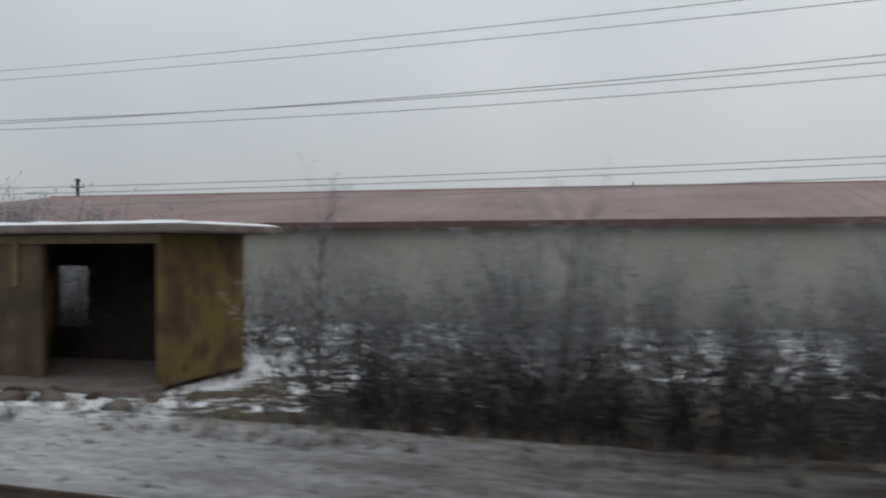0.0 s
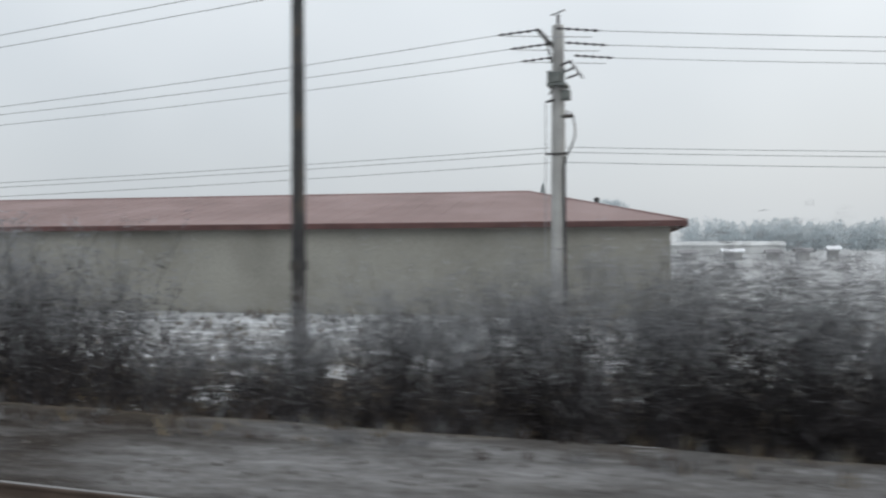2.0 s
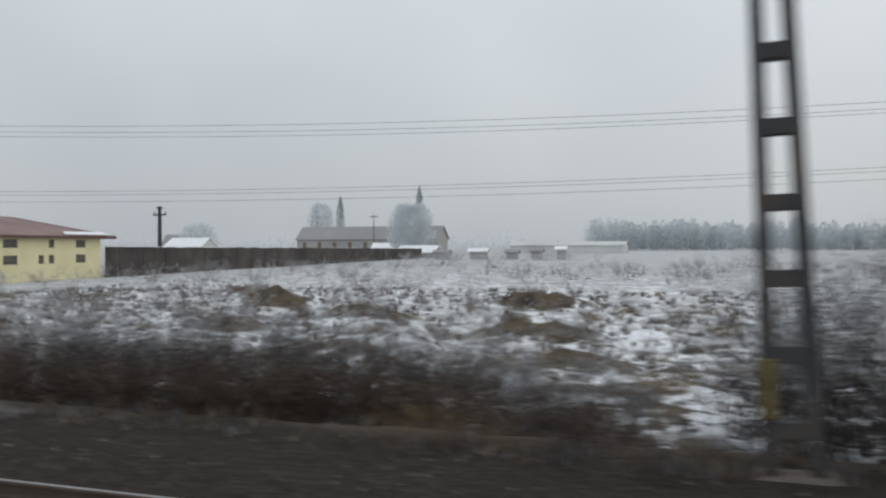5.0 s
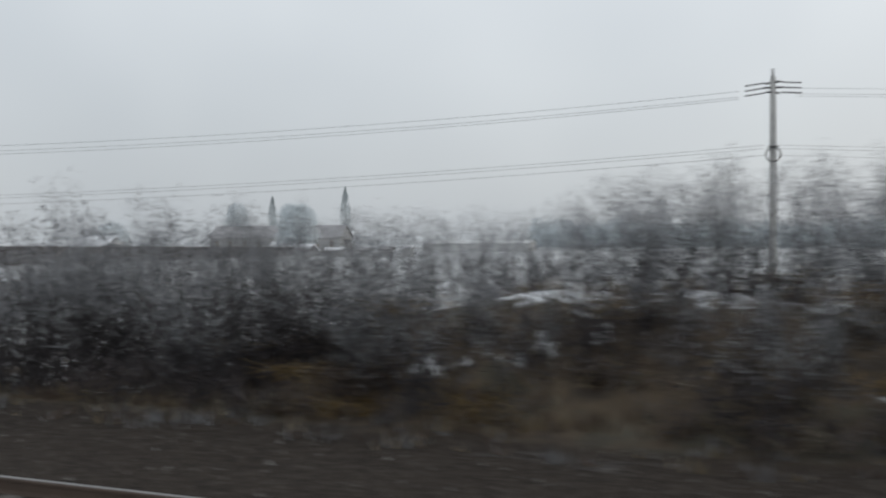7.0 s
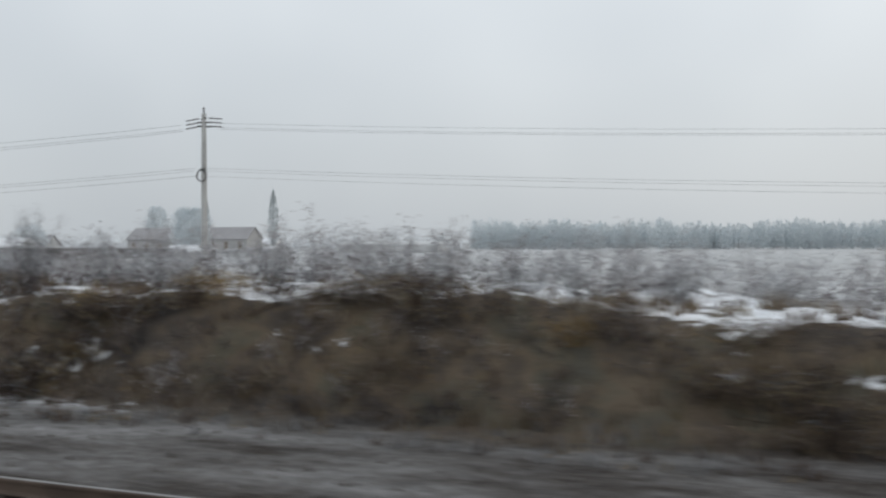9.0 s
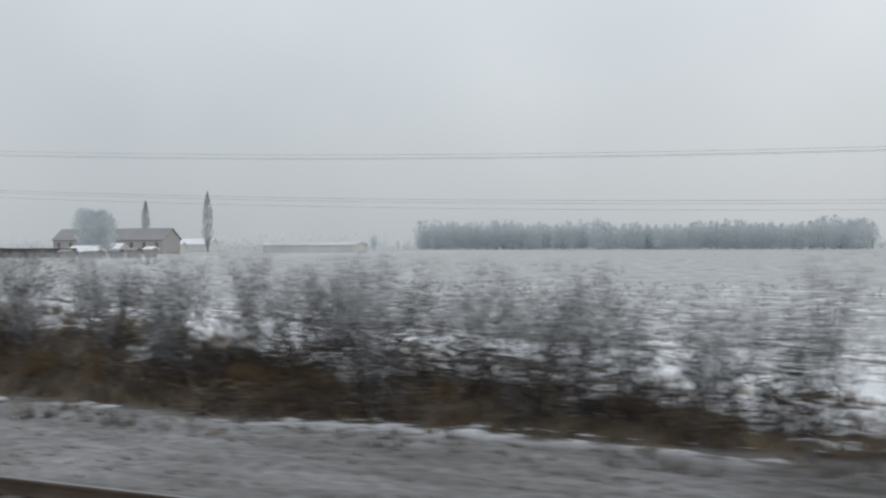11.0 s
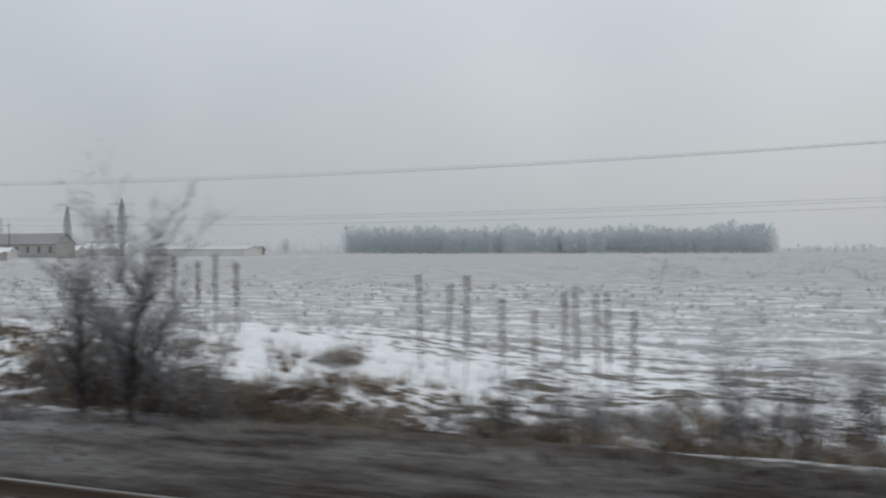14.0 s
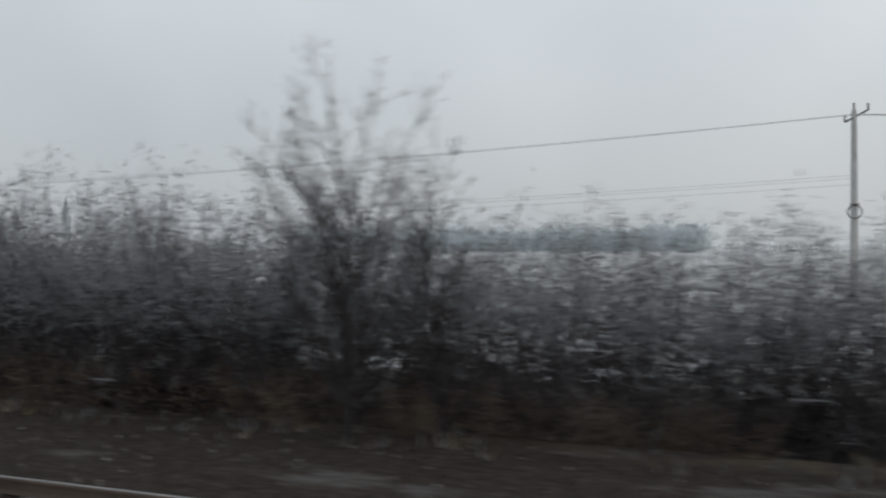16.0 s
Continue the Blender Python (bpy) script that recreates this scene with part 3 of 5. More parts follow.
hedge(225.8, 227.4, 12.7, 13.6, 0.3, [2.7, 3.1, 2.7], GREY + HAZE, DARK, "trackside bushes")
hedge(237.2, 241.0, 12.6, 13.8, 0.32, [2.2, 3.0, 3.1, 2.8], GREY + GREY + HAZE, DARK, "trackside bushes")
hedge(297.0, 310.0, 12.2, 13.6, 0.7, [2.9, 4.4, 4.8, 4.8, 4.7], BUSH + THIN, DARK, "trackside bushes")
# Greyer bushes mixed in here to paint fog over this stretch.
hedge(310.0, 326.0, 12.2, 13.6, 0.85, [4.6, 4.3, 4.1, 4.0, 3.9, 3.9], GREY + BUSH, DARK, "trackside bushes")
hedge(290.0, 297.5, 14.2, 17.5, 0.5, [0.9, 1.2, 1.7, 2.6], HAZE + GREY, DARK, "", 1.3, mass=BACK)
hedge(296.6, 326.0, 13.6, 17.0, 0.42, [2.8, 4.2, 4.7, 4.8, 4.7, 4.4, 4.2, 4.0, 4.0], THIN, DARK, "", mass=BACK)
hedge(294.5, 320.0, 11.7, 13.0, 0.5, [1.1, 2.1, 2.0, 2.0, 1.8, 1.6], BARE, DARK, "", 1.3, mass="dark bare scrub at the foot of the bushes")
hedge(74.9, 80.3, 14.0, 16.6, 0.36, [1.6, 2.8, 3.3, 2.9, 1.7], HAZE + PALE + HAZE, SOFT, "frosted shrubs", 1.1, 0.35)
hedge(74.0, 83.5, 16.5, 20.0, 0.8, [1.3, 2.5, 2.9, 2.4, 1.8], MIST + HAZE, SOFT, "", 1.2, 0.35, mass="pale rimed scrub behind the frosted shrubs")
hedge(64.0, 71.5, 13.4, 15.2, 1.3, [1.0, 1.2, 1.1], PALE, SOFT, "frosted shrubs", 1.2)
hedge(68.0, 74.4, 12.6, 13.6, 0.8, [1.0, 1.6, 1.5, 0.9], PALE + HAZE, SOFT, "frosted shrubs", 1.2)
hedge(9.5, 18.0, 12.2, 13.2, 0.55, [0.8, 1.3, 1.3, 0.9], BARE, DARK, "", 1.3, mass="dark bare scrub at the foot of the bushes")
hedge(53.0, 56.5, 14.0, 16.0, 0.7, [1.7, 1.5, 1.0], PALE, SOFT, "frosted shrubs", 1.2)
hedge(-25.0, -17.5, 21.4, 22.8, 0.3, [3.1, 3.4, 3.4, 3.2], THIN, DARK, "", mass="dark thicket of bare twigs close behind the shelter")
hedge(-22.0, -12.0, 23.2, 24.8, 0.8, [3.4, 3.8, 3.6, 3.9, 3.4], THIN, DARK, "", mass="dark thicket of bare twigs behind the shelter")
hedge(279.6, 282.0, 13.4, 14.6, 0.5, [1.9, 2.3, 1.8], GREY, "low dark shrub with rimed tips on the verge", "trackside bushes")
hedge(275.5, 279.0, 12.8, 13.8, 0.6, [1.1, 1.3, 1.1], GREY, "low dark shrub with rimed tips on the verge", "trackside bushes", 1.3)
hedge(288.6, 297.0, 12.8, 14.5, 0.55, [0.9, 1.2, 1.5, 2.2], GREY + HAZE + PALE, "low dark shrub with rimed tips on the verge", "trackside bushes", 1.3)
hedge(131.0, 143.5, 12.5, 14.0, 0.42, [2.8, 3.1, 3.0, 2.5], THIN + GREY, DARK, "", 1.3, mass="dark scrub of bare twigs on the face of the bank")
hedge(146.8, 156.0, 12.5, 14.0, 0.9, [2.0, 2.5, 2.3, 1.9], THIN, DARK, "", 1.3, mass="dark scrub of bare twigs on the face of the bank")
TANGLE = "tangle of dead brown scrub and brambles on the bank"
joined("bank_scrub", TANGLE, "scrub", [(RND.choice(SCRUB), RND.uniform(126, 224), RND.uniform(12.0, 14.3), RND.uniform(0.4, 0.95), RND.uniform(1.2, 2.2)) for _ in range(190)])
joined("bank_scrub", TANGLE, "scrub", [(RND.choice(DRY + OCHRE), RND.uniform(150, 202), RND.uniform(11.9, 14.4), RND.uniform(0.4, 0.85), RND.uniform(1.2, 2.2)) for _ in range(130)])
joined("bank_scrub", "dusky leafless brambles with rimed tips on the bank", "scrub", [(RND.choice(MAUVE), RND.uniform(128, 204), RND.uniform(12.0, 14.2), RND.uniform(0.5, 1.1), RND.uniform(1.4, 2.4)) for _ in range(190)])
joined("bank_scrub", "dark leafless brambles low on the bank", "scrub", [(RND.choice(MAUVE), RND.uniform(127, 166), RND.uniform(11.8, 13.4), RND.uniform(0.7, 1.3), RND.uniform(1.2, 2.0)) for _ in range(70)])
joined("bank_scrub", "low rimed mauve shrubs among the brambles of the bank", "scrub", [(RND.choice(HAZE), RND.uniform(146, 206), RND.uniform(12.1, 14.4), RND.uniform(0.6, 1.15), RND.uniform(0.9, 1.7)) for _ in range(60)])
joined("bank_scrub", "ochre dead grass hanging down the low bank", "scrub", [(RND.choice(OCHRE), RND.uniform(227, 264), RND.uniform(12.0, 14.6), RND.uniform(0.25, 0.5), RND.uniform(0.9, 1.7)) for _ in range(70)])
joined("bank_scrub", "dead weeds hanging over the edge of the verge", "scrub", [(RND.choice(DRY + SCRUB), RND.uniform(154, 182), RND.uniform(10.9, 12.2), RND.uniform(0.25, 0.55), RND.uniform(0.7, 1.3)) for _ in range(44)])
joined("bank_scrub", "dark tangled weeds above the edge of the low bank", "scrub", [(RND.choice(MAUVE + SCRUB + OCHRE), RND.uniform(228.5, 236.5), RND.uniform(13.4, 16.4), RND.uniform(0.25, 0.5), RND.uniform(0.9, 1.7)) for _ in range(36)])
joined("bank_scrub", "ochre dead weeds beside the verge", "scrub", [(RND.choice(OCHRE), RND.uniform(95.2, 97.8), RND.uniform(10.4, 11.6), RND.uniform(0.4, 0.8), RND.uniform(0.7, 1.2)) for _ in range(14)])
joined("bank_scrub", "brown weeds round the foot of the mast", "scrub", [(RND.choice(DRY + SCRUB), RND.uniform(97.5, 103), RND.uniform(9.9, 12.4), RND.uniform(0.45, 0.95), RND.uniform(0.7, 1.3)) for _ in range(30)])
joined("bank_scrub", "dead brown growth on the low bank", "scrub", [(RND.choice(SCRUB + OCHRE + OCHRE + MAUVE), RND.uniform(226, 285), RND.uniform(12.1, 14.6), RND.uniform(0.25, 0.6), RND.uniform(0.8, 1.6)) for _ in range(100)])
joined("bank_scrub", "dead brown growth at the foot of the bushes", "scrub", [(RND.choice(SCRUB), RND.choice((RND.uniform(-8, 50), RND.uniform(82, 126), RND.uniform(296, 326))), RND.uniform(11.7, 13.4), RND.uniform(0.3, 0.7), RND.uniform(0.8, 1.6)) for _ in range(160)])
hedge(151.8, 154.6, 20.0, 22.5, 0.45, [4.0, 4.7, 4.2], GREY, SOFT, "frosted shrubs")
hedge(267.8, 271.8, 11.6, 13.0, 0.5, [2.0, 2.7, 2.6, 2.0], GREY + PALE, "grey rimed shrub at the foot of the young tree", "trackside bushes")
hedge(27.4, 30.3, 15.6, 17.6, 0.6, [1.9, 1.4, 1.7], PALE, SOFT, "frosted shrubs")
joined("frosted_scrub", "low rimed weeds at the foot of the bank", "scrub", [(RND.choice(MIST), RND.uniform(226, 292), RND.uniform(11.9, 13.4), RND.uniform(0.35, 0.8), RND.uniform(0.7, 1.5)) for _ in range(44)])
hedge(286.8, 288.7, 15.0, 16.0, 0.26, [2.0, 2.4, 2.0], HAZE + GREY, SOFT, "frosted shrubs")
joined("frosted_scrub", "rimed pale scrub across the rough field", "scrub", [(RND.choice(MIST), 20 + 190 * RND.random(), 42 + 90 * RND.random() ** 1.6, RND.uniform(1.0, 2.3), RND.uniform(2.0, 4.2)) for _ in range(125)])
joined("frosted_scrub", "soft mauve-grey rimed shrubs between the fence and the rough field", "scrub", [(RND.choice(HAZE + MIST), 14 + 112 * RND.random(), 58 + 75 * RND.random(), RND.uniform(1.3, 2.4), RND.uniform(2.6, 4.8)) for _ in range(170)])
joined("frosted_scrub", "tall soft rimed shrubs standing in the rough field", "scrub", [(RND.choice(HAZE + MIST), RND.uniform(60, 90), 30 + 28 * RND.random(), RND.uniform(1.2, 2.2), RND.uniform(1.6, 3.0)) for _ in range(48)])
joined("frosted_scrub", "rimed hedgerow in front of the far huts", "scrub", [(RND.choice(MIST), 12 + 62 * RND.random(), RND.uniform(178, 190), RND.uniform(2.0, 3.0), RND.uniform(4.0, 6.5)) for _ in range(46)])
joined("frosted_scrub", "wide patch of rimed scrub at the far edge of the meadow", "scrub", [(RND.choice(MIST), 250 + 130 * RND.random(), 92 + 170 * RND.random() ** 1.5, RND.uniform(0.9, 1.7), RND.uniform(3.0, 6.0)) for _ in range(120)])
joined("frosted_scrub", "soft grey rimed shrubs above the edge of the low bank", "scrub", [(RND.choice(HAZE + MIST), RND.choice((233, 238.5, 243, 249.5, 254, 261, 266)) + RND.gauss(0, 1.0), RND.uniform(15.4, 22), RND.uniform(0.6, 1.3), RND.uniform(1.2, 2.2)) for _ in range(50)])
joined("frosted_scrub", "low rimed mauve shrubs among the snow of the rough field", "scrub", [(RND.choice(HAZE), 46 + 46 * RND.random(), 17 + 20 * RND.random(), RND.uniform(0.6, 1.2), RND.uniform(1.0, 2.0)) for _ in range(46)])
hedge(54.3, 58.4, 12.4, 13.6, 0.6, [1.2, 1.8, 1.5], PALE + HAZE, SOFT, "frosted shrubs", 1.2)
hedge(63.8, 66.8, 12.4, 13.2, 0.7, [0.7, 1.2, 0.8], PALE + HAZE, SOFT, "frosted shrubs", 1.2)
joined("frosted_scrub", "low rimed plants over the snowy meadow", "scrub", [(RND.choice(MIST), 215 + 125 * RND.random(), 20 + 70 * RND.random() ** 1.4, RND.uniform(0.3, 0.7), RND.uniform(1.2, 2.6)) for _ in range(140)])

# ---- warehouse ----
def ware(e, s, z):
    """From the warehouse's own axes (along its long front, into its depth, up) to the world."""
    c, k = 0.9948, 0.1021
    return Vector((37.4 + e * c - s * k, 40.4 + e * k + s * c, z))


def warehouse():
    top = thing("warehouse", "long grey plastered warehouse with a red-brown hipped roof", "warehouse")
    L, o, ez, rz = 86.0, 0.7, 4.55, 6.72

    def wall(name, e0, s0, e1, s1, z1, m, label="", thick=0.3):
        a, b = ware(e0, s0, -0.5), ware(e1, s1, -0.5)
        d = (b - a).normalized()
        nrm = Vector((-d.y, d.x, 0)) * thick
        return part(name, slab([p + Vector((0, 0, z1 + 0.5)) for p in (a, b, b + nrm, a + nrm)], z1 + 0.5), m, top, label)

    wall("wall", -L, 0, 0, 0, 4.5, M_PLASTER)
    wall("wall", 0, 0.3, 0, 16.4, 4.5, M_PLASTER)
    wall("wall", -14.7, 36, -14.7, 22, 4.5, M_PLASTER)
    wall("wall", -15, 22, -L, 22, 4.5, M_PLASTER)
    wall("wall", -L, 22, -L, 0, 4.5, M_PLASTER)
    wall("wall", 0, 36, -14.7, 36, 4.5, M_YELLOW, "yellow plastered wall")
    # yellow front with its window openings
    cols = [(16.4, 21.3), (21.3, 23.2), (23.2, 26.1), (26.1, 26.9), (26.9, 27.6), (27.6, 28.4), (28.4, 31.8), (31.8, 33.4), (33.4, 36.0)]
    holes = {1: [(1.75, 2.6), (3.35, 4.15)], 3: [(1.75, 2.6)], 5: [(1.75, 2.6), (3.35, 4.15)], 7: [(1.75, 2.6), (3.35, 4.15)]}
    edges_s, edges_z = [c[0] for c in cols] + [36.0], [-0.5, 1.75, 2.6, 3.35, 4.15, 4.5]
    bm = bmesh.new()
    grid = [[[bm.verts.new(ware(e, s, z)) for z in edges_z] for s in edges_s] for e in (0.06, -0.24)]
    solid = {(i, k) for i in range(len(cols)) for k in range(5) if (edges_z[k], edges_z[k + 1]) not in holes.get(i, [])}
    for i, k in solid:
        for g, flip in ((grid[0], 1), (grid[1], -1)):
            bm.faces.new((g[i][k], g[i + 1][k], g[i + 1][k + 1], g[i][k + 1])[::flip])
        # the reveals and ends, wherever no solid piece adjoins
        for near, p, q in (((i - 1, k), (i, k), (i, k + 1)), ((i + 1, k), (i + 1, k + 1), (i + 1, k)), ((i, k - 1), (i + 1, k), (i, k)), ((i, k + 1), (i, k + 1), (i + 1, k + 1))):
            if near not in solid:
                bm.faces.new((grid[0][p[0]][p[1]], grid[0][q[0]][q[1]], grid[1][q[0]][q[1]], grid[1][p[0]][p[1]]))
    part("yellow_front", bm, M_YELLOW, top, "yellow plastered front with two rows of windows")
    for i, hs in holes.items():
        s0, s1 = cols[i]
        for z0, z1 in hs:
            w = part("window", slab([ware(e, s, z0 + 0.04) for e, s in ((0.09, s0 - 0.05), (0.09, s1 + 0.05), (-0.1, s1 + 0.05), (-0.1, s0 - 0.05))], 0.06), M_FRAME, top, "small brown-framed window")
            bm = bmesh.new()
            for q0, q1, h0, h1 in ((s0, s0 + 0.07, z0, z1), (s1 - 0.07, s1, z0, z1), ((s0 + s1) / 2 - 0.04, (s0 + s1) / 2 + 0.04, z0, z1), (s0, s1, z1 - 0.07, z1), (s0, s1, (z0 + z1) / 2 - 0.03, (z0 + z1) / 2 + 0.03)):
                slab([ware(e, s, h1) for e, s in ((-0.02, q0), (-0.02, q1), (-0.09, q1), (-0.09, q0))], h1 - h0, bm)
            part("window_frame", bm, M_FRAME, w)
            part("pane", slab([ware(e, s, z1 - 0.05) for e, s in ((-0.06, s0 + 0.05), (-0.06, s1 - 0.05), (-0.08, s1 - 0.05), (-0.08, s0 + 0.05))], z1 - z0 - 0.08), M_GLASS, w, "dark glass")
    # roof planes
    K, K2, W = ware(-8.0, 11.3, rz), ware(-7.5, 31.5, rz - 0.15), ware(-L + 8, 11.3, rz)
    A, B, C = ware(o, -o, ez), ware(o, 36 + o + 1.2, ez), ware(-15 - o, 36 + o + 1.2, ez)
    D, Wa, Wb = ware(-15 - o, 22 + o, ez), ware(-L - o, -o, ez), ware(-L - o, 22 + o, ez)
    for pts in ((Wa, A, K, W), (A, B, K2, K), (B, C, K2), (C, D, K, K2), (D, Wb, W, K), (Wb, Wa, W)):
        part("roof_plane", slab(pts, 0.12), M_ROOF, top)
    # raised seams on the two planes that face out
    bm = bmesh.new()
    for i in range(1, 86):
        e = o - i * 1.0
        lo = ware(e, -o, ez + 0.03)
        k = 1.0 if -L + 8 < e < -8 else max(0.05, min(1.0, (o - e) / 8.7 if e > -8 else (e + L + o) / 8.7))
        rod(bm, lo, lo.lerp(ware(e, 11.3, rz + 0.03), k), 0.006, n=4)
    for i in range(1, 37):
        s = i * 1.0
        lo = ware(o, s, ez + 0.03)
        k = min(1.0, (s + o) / 12.0, (37.9 - s) / 6.4)
        rod(bm, lo, lo.lerp(ware(-7.8, s, rz), max(0.05, k)), 0.006, n=4)
    tagged(part("roof_seam", bm, M_ROOF, top), kind="stuff")
    for a, b in ((W, K), (K, K2), (A, K), (B, K2), (C, K2)):
        part("ridge_cap", rod(bmesh.new(), a, b, 0.07, n=6), M_ROOF, top)
    for a, b in ((Wa, A), (A, B), (B, C)):
        d = (b - a).normalized()
        nrm = Vector((d.y, -d.x, 0)) * 0.05
        dz = Vector((0, 0, -0.02))
        part("fascia", slab([a + dz, b + dz, b + dz + nrm, a + dz + nrm], 0.26), M_FASCIA, top, "dark red fascia board")
    bm = slab([ware(0.6, 29.5, ez + 0.17), ware(0.6, 37, ez + 0.17), ware(-0.6, 37, ez + 0.50), ware(-0.5, 30.5, ez + 0.47)], 0.05)
    part("snow_patch", bm, M_SNOW, top, "snow left along the eave")
    flue = part("flue", rod(bmesh.new(), ware(-6.9, 19.0, 6.3), ware(-6.9, 19.0, 7.8), 0.11, n=10), M_STEEL, top, "thin dark metal flue")
    part("cap", rod(bmesh.new(), ware(-6.9, 19.0, 7.82), ware(-6.9, 19.0, 7.9), 0.15, 0.06, n=10), M_STEEL, flue)
    lamp = part("wall_lamp", rod(bmesh.new(), ware(0.0, 7.0, 4.32), ware(0.62, 7.0, 4.42), 0.035, n=6), M_CONC, top, "small pale wall lamp under the eave")
    part("lamp_head", box(bmesh.new(), ware(0.55, 6.85, 4.32), ware(0.9, 7.15, 4.5), 0.03), M_SNOW, lamp)
    part("downpipe", rod(bmesh.new(), ware(0.12, 16.2, 0), ware(0.12, 16.2, 4.4), 0.06), M_PLASTER, top)
    for s in (15.6, 15.9):
        part("wall_box", box(bmesh.new(), ware(0.02, s - 0.1, 3.2), ware(0.2, s + 0.25, 3.9), 0.02), M_FRAME, top)
    return top


warehouse()


# ---- open shelter beside the line ----
def shelter():
    top = thing("shelter", "derelict mossy concrete shelter with a snow-covered flat roof", "shelter", pose(-12.7, 16.9, 0))
    W, D, H, t = 6.6, 3.6, 3.78, 0.2
    part("side_wall", box(bmesh.new(), (-t, 0, -0.4), (0, D, H), 0.03), M_MOSSWALL, top, "stained side wall with yellow-green moss")
    part("side_wall", box(bmesh.new(), (-W, 0, -0.4), (-W + t, D, H), 0.03), M_MOSSWALL, top)
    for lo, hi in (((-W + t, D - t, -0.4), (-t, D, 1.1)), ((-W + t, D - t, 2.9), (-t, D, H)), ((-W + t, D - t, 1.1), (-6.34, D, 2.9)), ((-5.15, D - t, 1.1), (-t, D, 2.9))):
        part("back_wall", box(bmesh.new(), lo, hi), M_INNER, top, "near-black back wall round an unglazed opening")
    part("front_pier", box(bmesh.new(), (-W + t, 0, -0.4), (-3.6, t, H - 0.25), 0.03), M_STAIN, top, "brown damp-stained front pier")
    part("lintel", box(bmesh.new(), (-W + 0.1, -0.06, H - 0.25), (-0.02, t - 0.02, H - 0.03), 0.015), M_TIMBER, top, "old yellowish timber lintel")
    part("post", box(bmesh.new(), (-4.42, -0.1, 2.45), (-4.28, 0.0, H - 0.05), 0.02), M_TIMBER, top)
    part("floor_slab", box(bmesh.new(), (-W - 0.3, -0.9, -0.3), (0.0, D, 0.18), 0.05), M_SLAB, top)
    roof = part("roof", box(bmesh.new(), (-W - 0.6, -0.6, H), (1.0, D + 0.4, H + 0.2), 0.04), M_SLAB, top, "flat roof slab with worn edge")
    bm = bmesh.new()
    g = bmesh.ops.create_grid(bm, x_segments=26, y_segments=14, size=0.5, matrix=Matrix.Translation((-W / 2 + 0.2, D / 2 - 0.1, H + 0.2)) @ Matrix.Diagonal((W + 1.55, D + 0.95, 1, 1)))
    for v in g["verts"]:
        edge = min(v.co.x + W + 0.57, 0.97 - v.co.x, v.co.y + 0.57, D + 0.37 - v.co.y)
        v.co.z += 0.1 * smooth(0, 0.35, edge) * (0.75 + 0.5 * noise.noise(v.co * 1.5)) + 0.004
    part("snow", bm, M_SNOW, roof, "layer of snow")
    return top


shelter()


def rubble(x, y, s, seed):
    r = random.Random(seed)
    bm = bmesh.new()
    bmesh.ops.create_icosphere(bm, subdivisions=2, radius=s)
    for v in bm.verts:
        v.co *= 1 + 0.35 * noise.noise(v.co * (2.2 / s) * 0.6 + Vector((seed, 0, 0)))
        v.co.z *= 0.55
    ob = part("rubble", bm, r.choice([M_SLAB, M_STONE, M_BROWN]))
    ob.matrix_world = pose(x, y, land(x, y) + s * 0.15, 0, 0, r.uniform(0, 360))
    return tagged(ob, "lump of broken masonry and earth on the snow", "rubble", "rubble by the shelter")


joined("bank_scrub", "dead brown growth round the foot of the shelter", "scrub", [(RND.choice(SCRUB), RND.uniform(-12.6, -11.9), RND.uniform(16.4, 20.0), RND.uniform(0.25, 0.6), RND.uniform(0.6, 1.1)) for _ in range(14)])
for i in range(34):
    rubble(-12.5 + RND.uniform(-7, 1.2), 15.5 + RND.uniform(-0.8, 1.0), RND.uniform(0.08, 0.3), i)


# ---- utility poles and masts ----
def insulator(bm, a, b, r=0.06):
    """A ribbed insulator string from a to b."""
    a, b = Vector(a), Vector(b)
    n = 5
    rod(bm, a, b, r * 0.35, n=6)
    for i in range(n):
        f = (i + 0.5) / n
        rod(bm, a.lerp(b, f - 0.06), a.lerp(b, f + 0.06), r, r * 0.5, n=8)


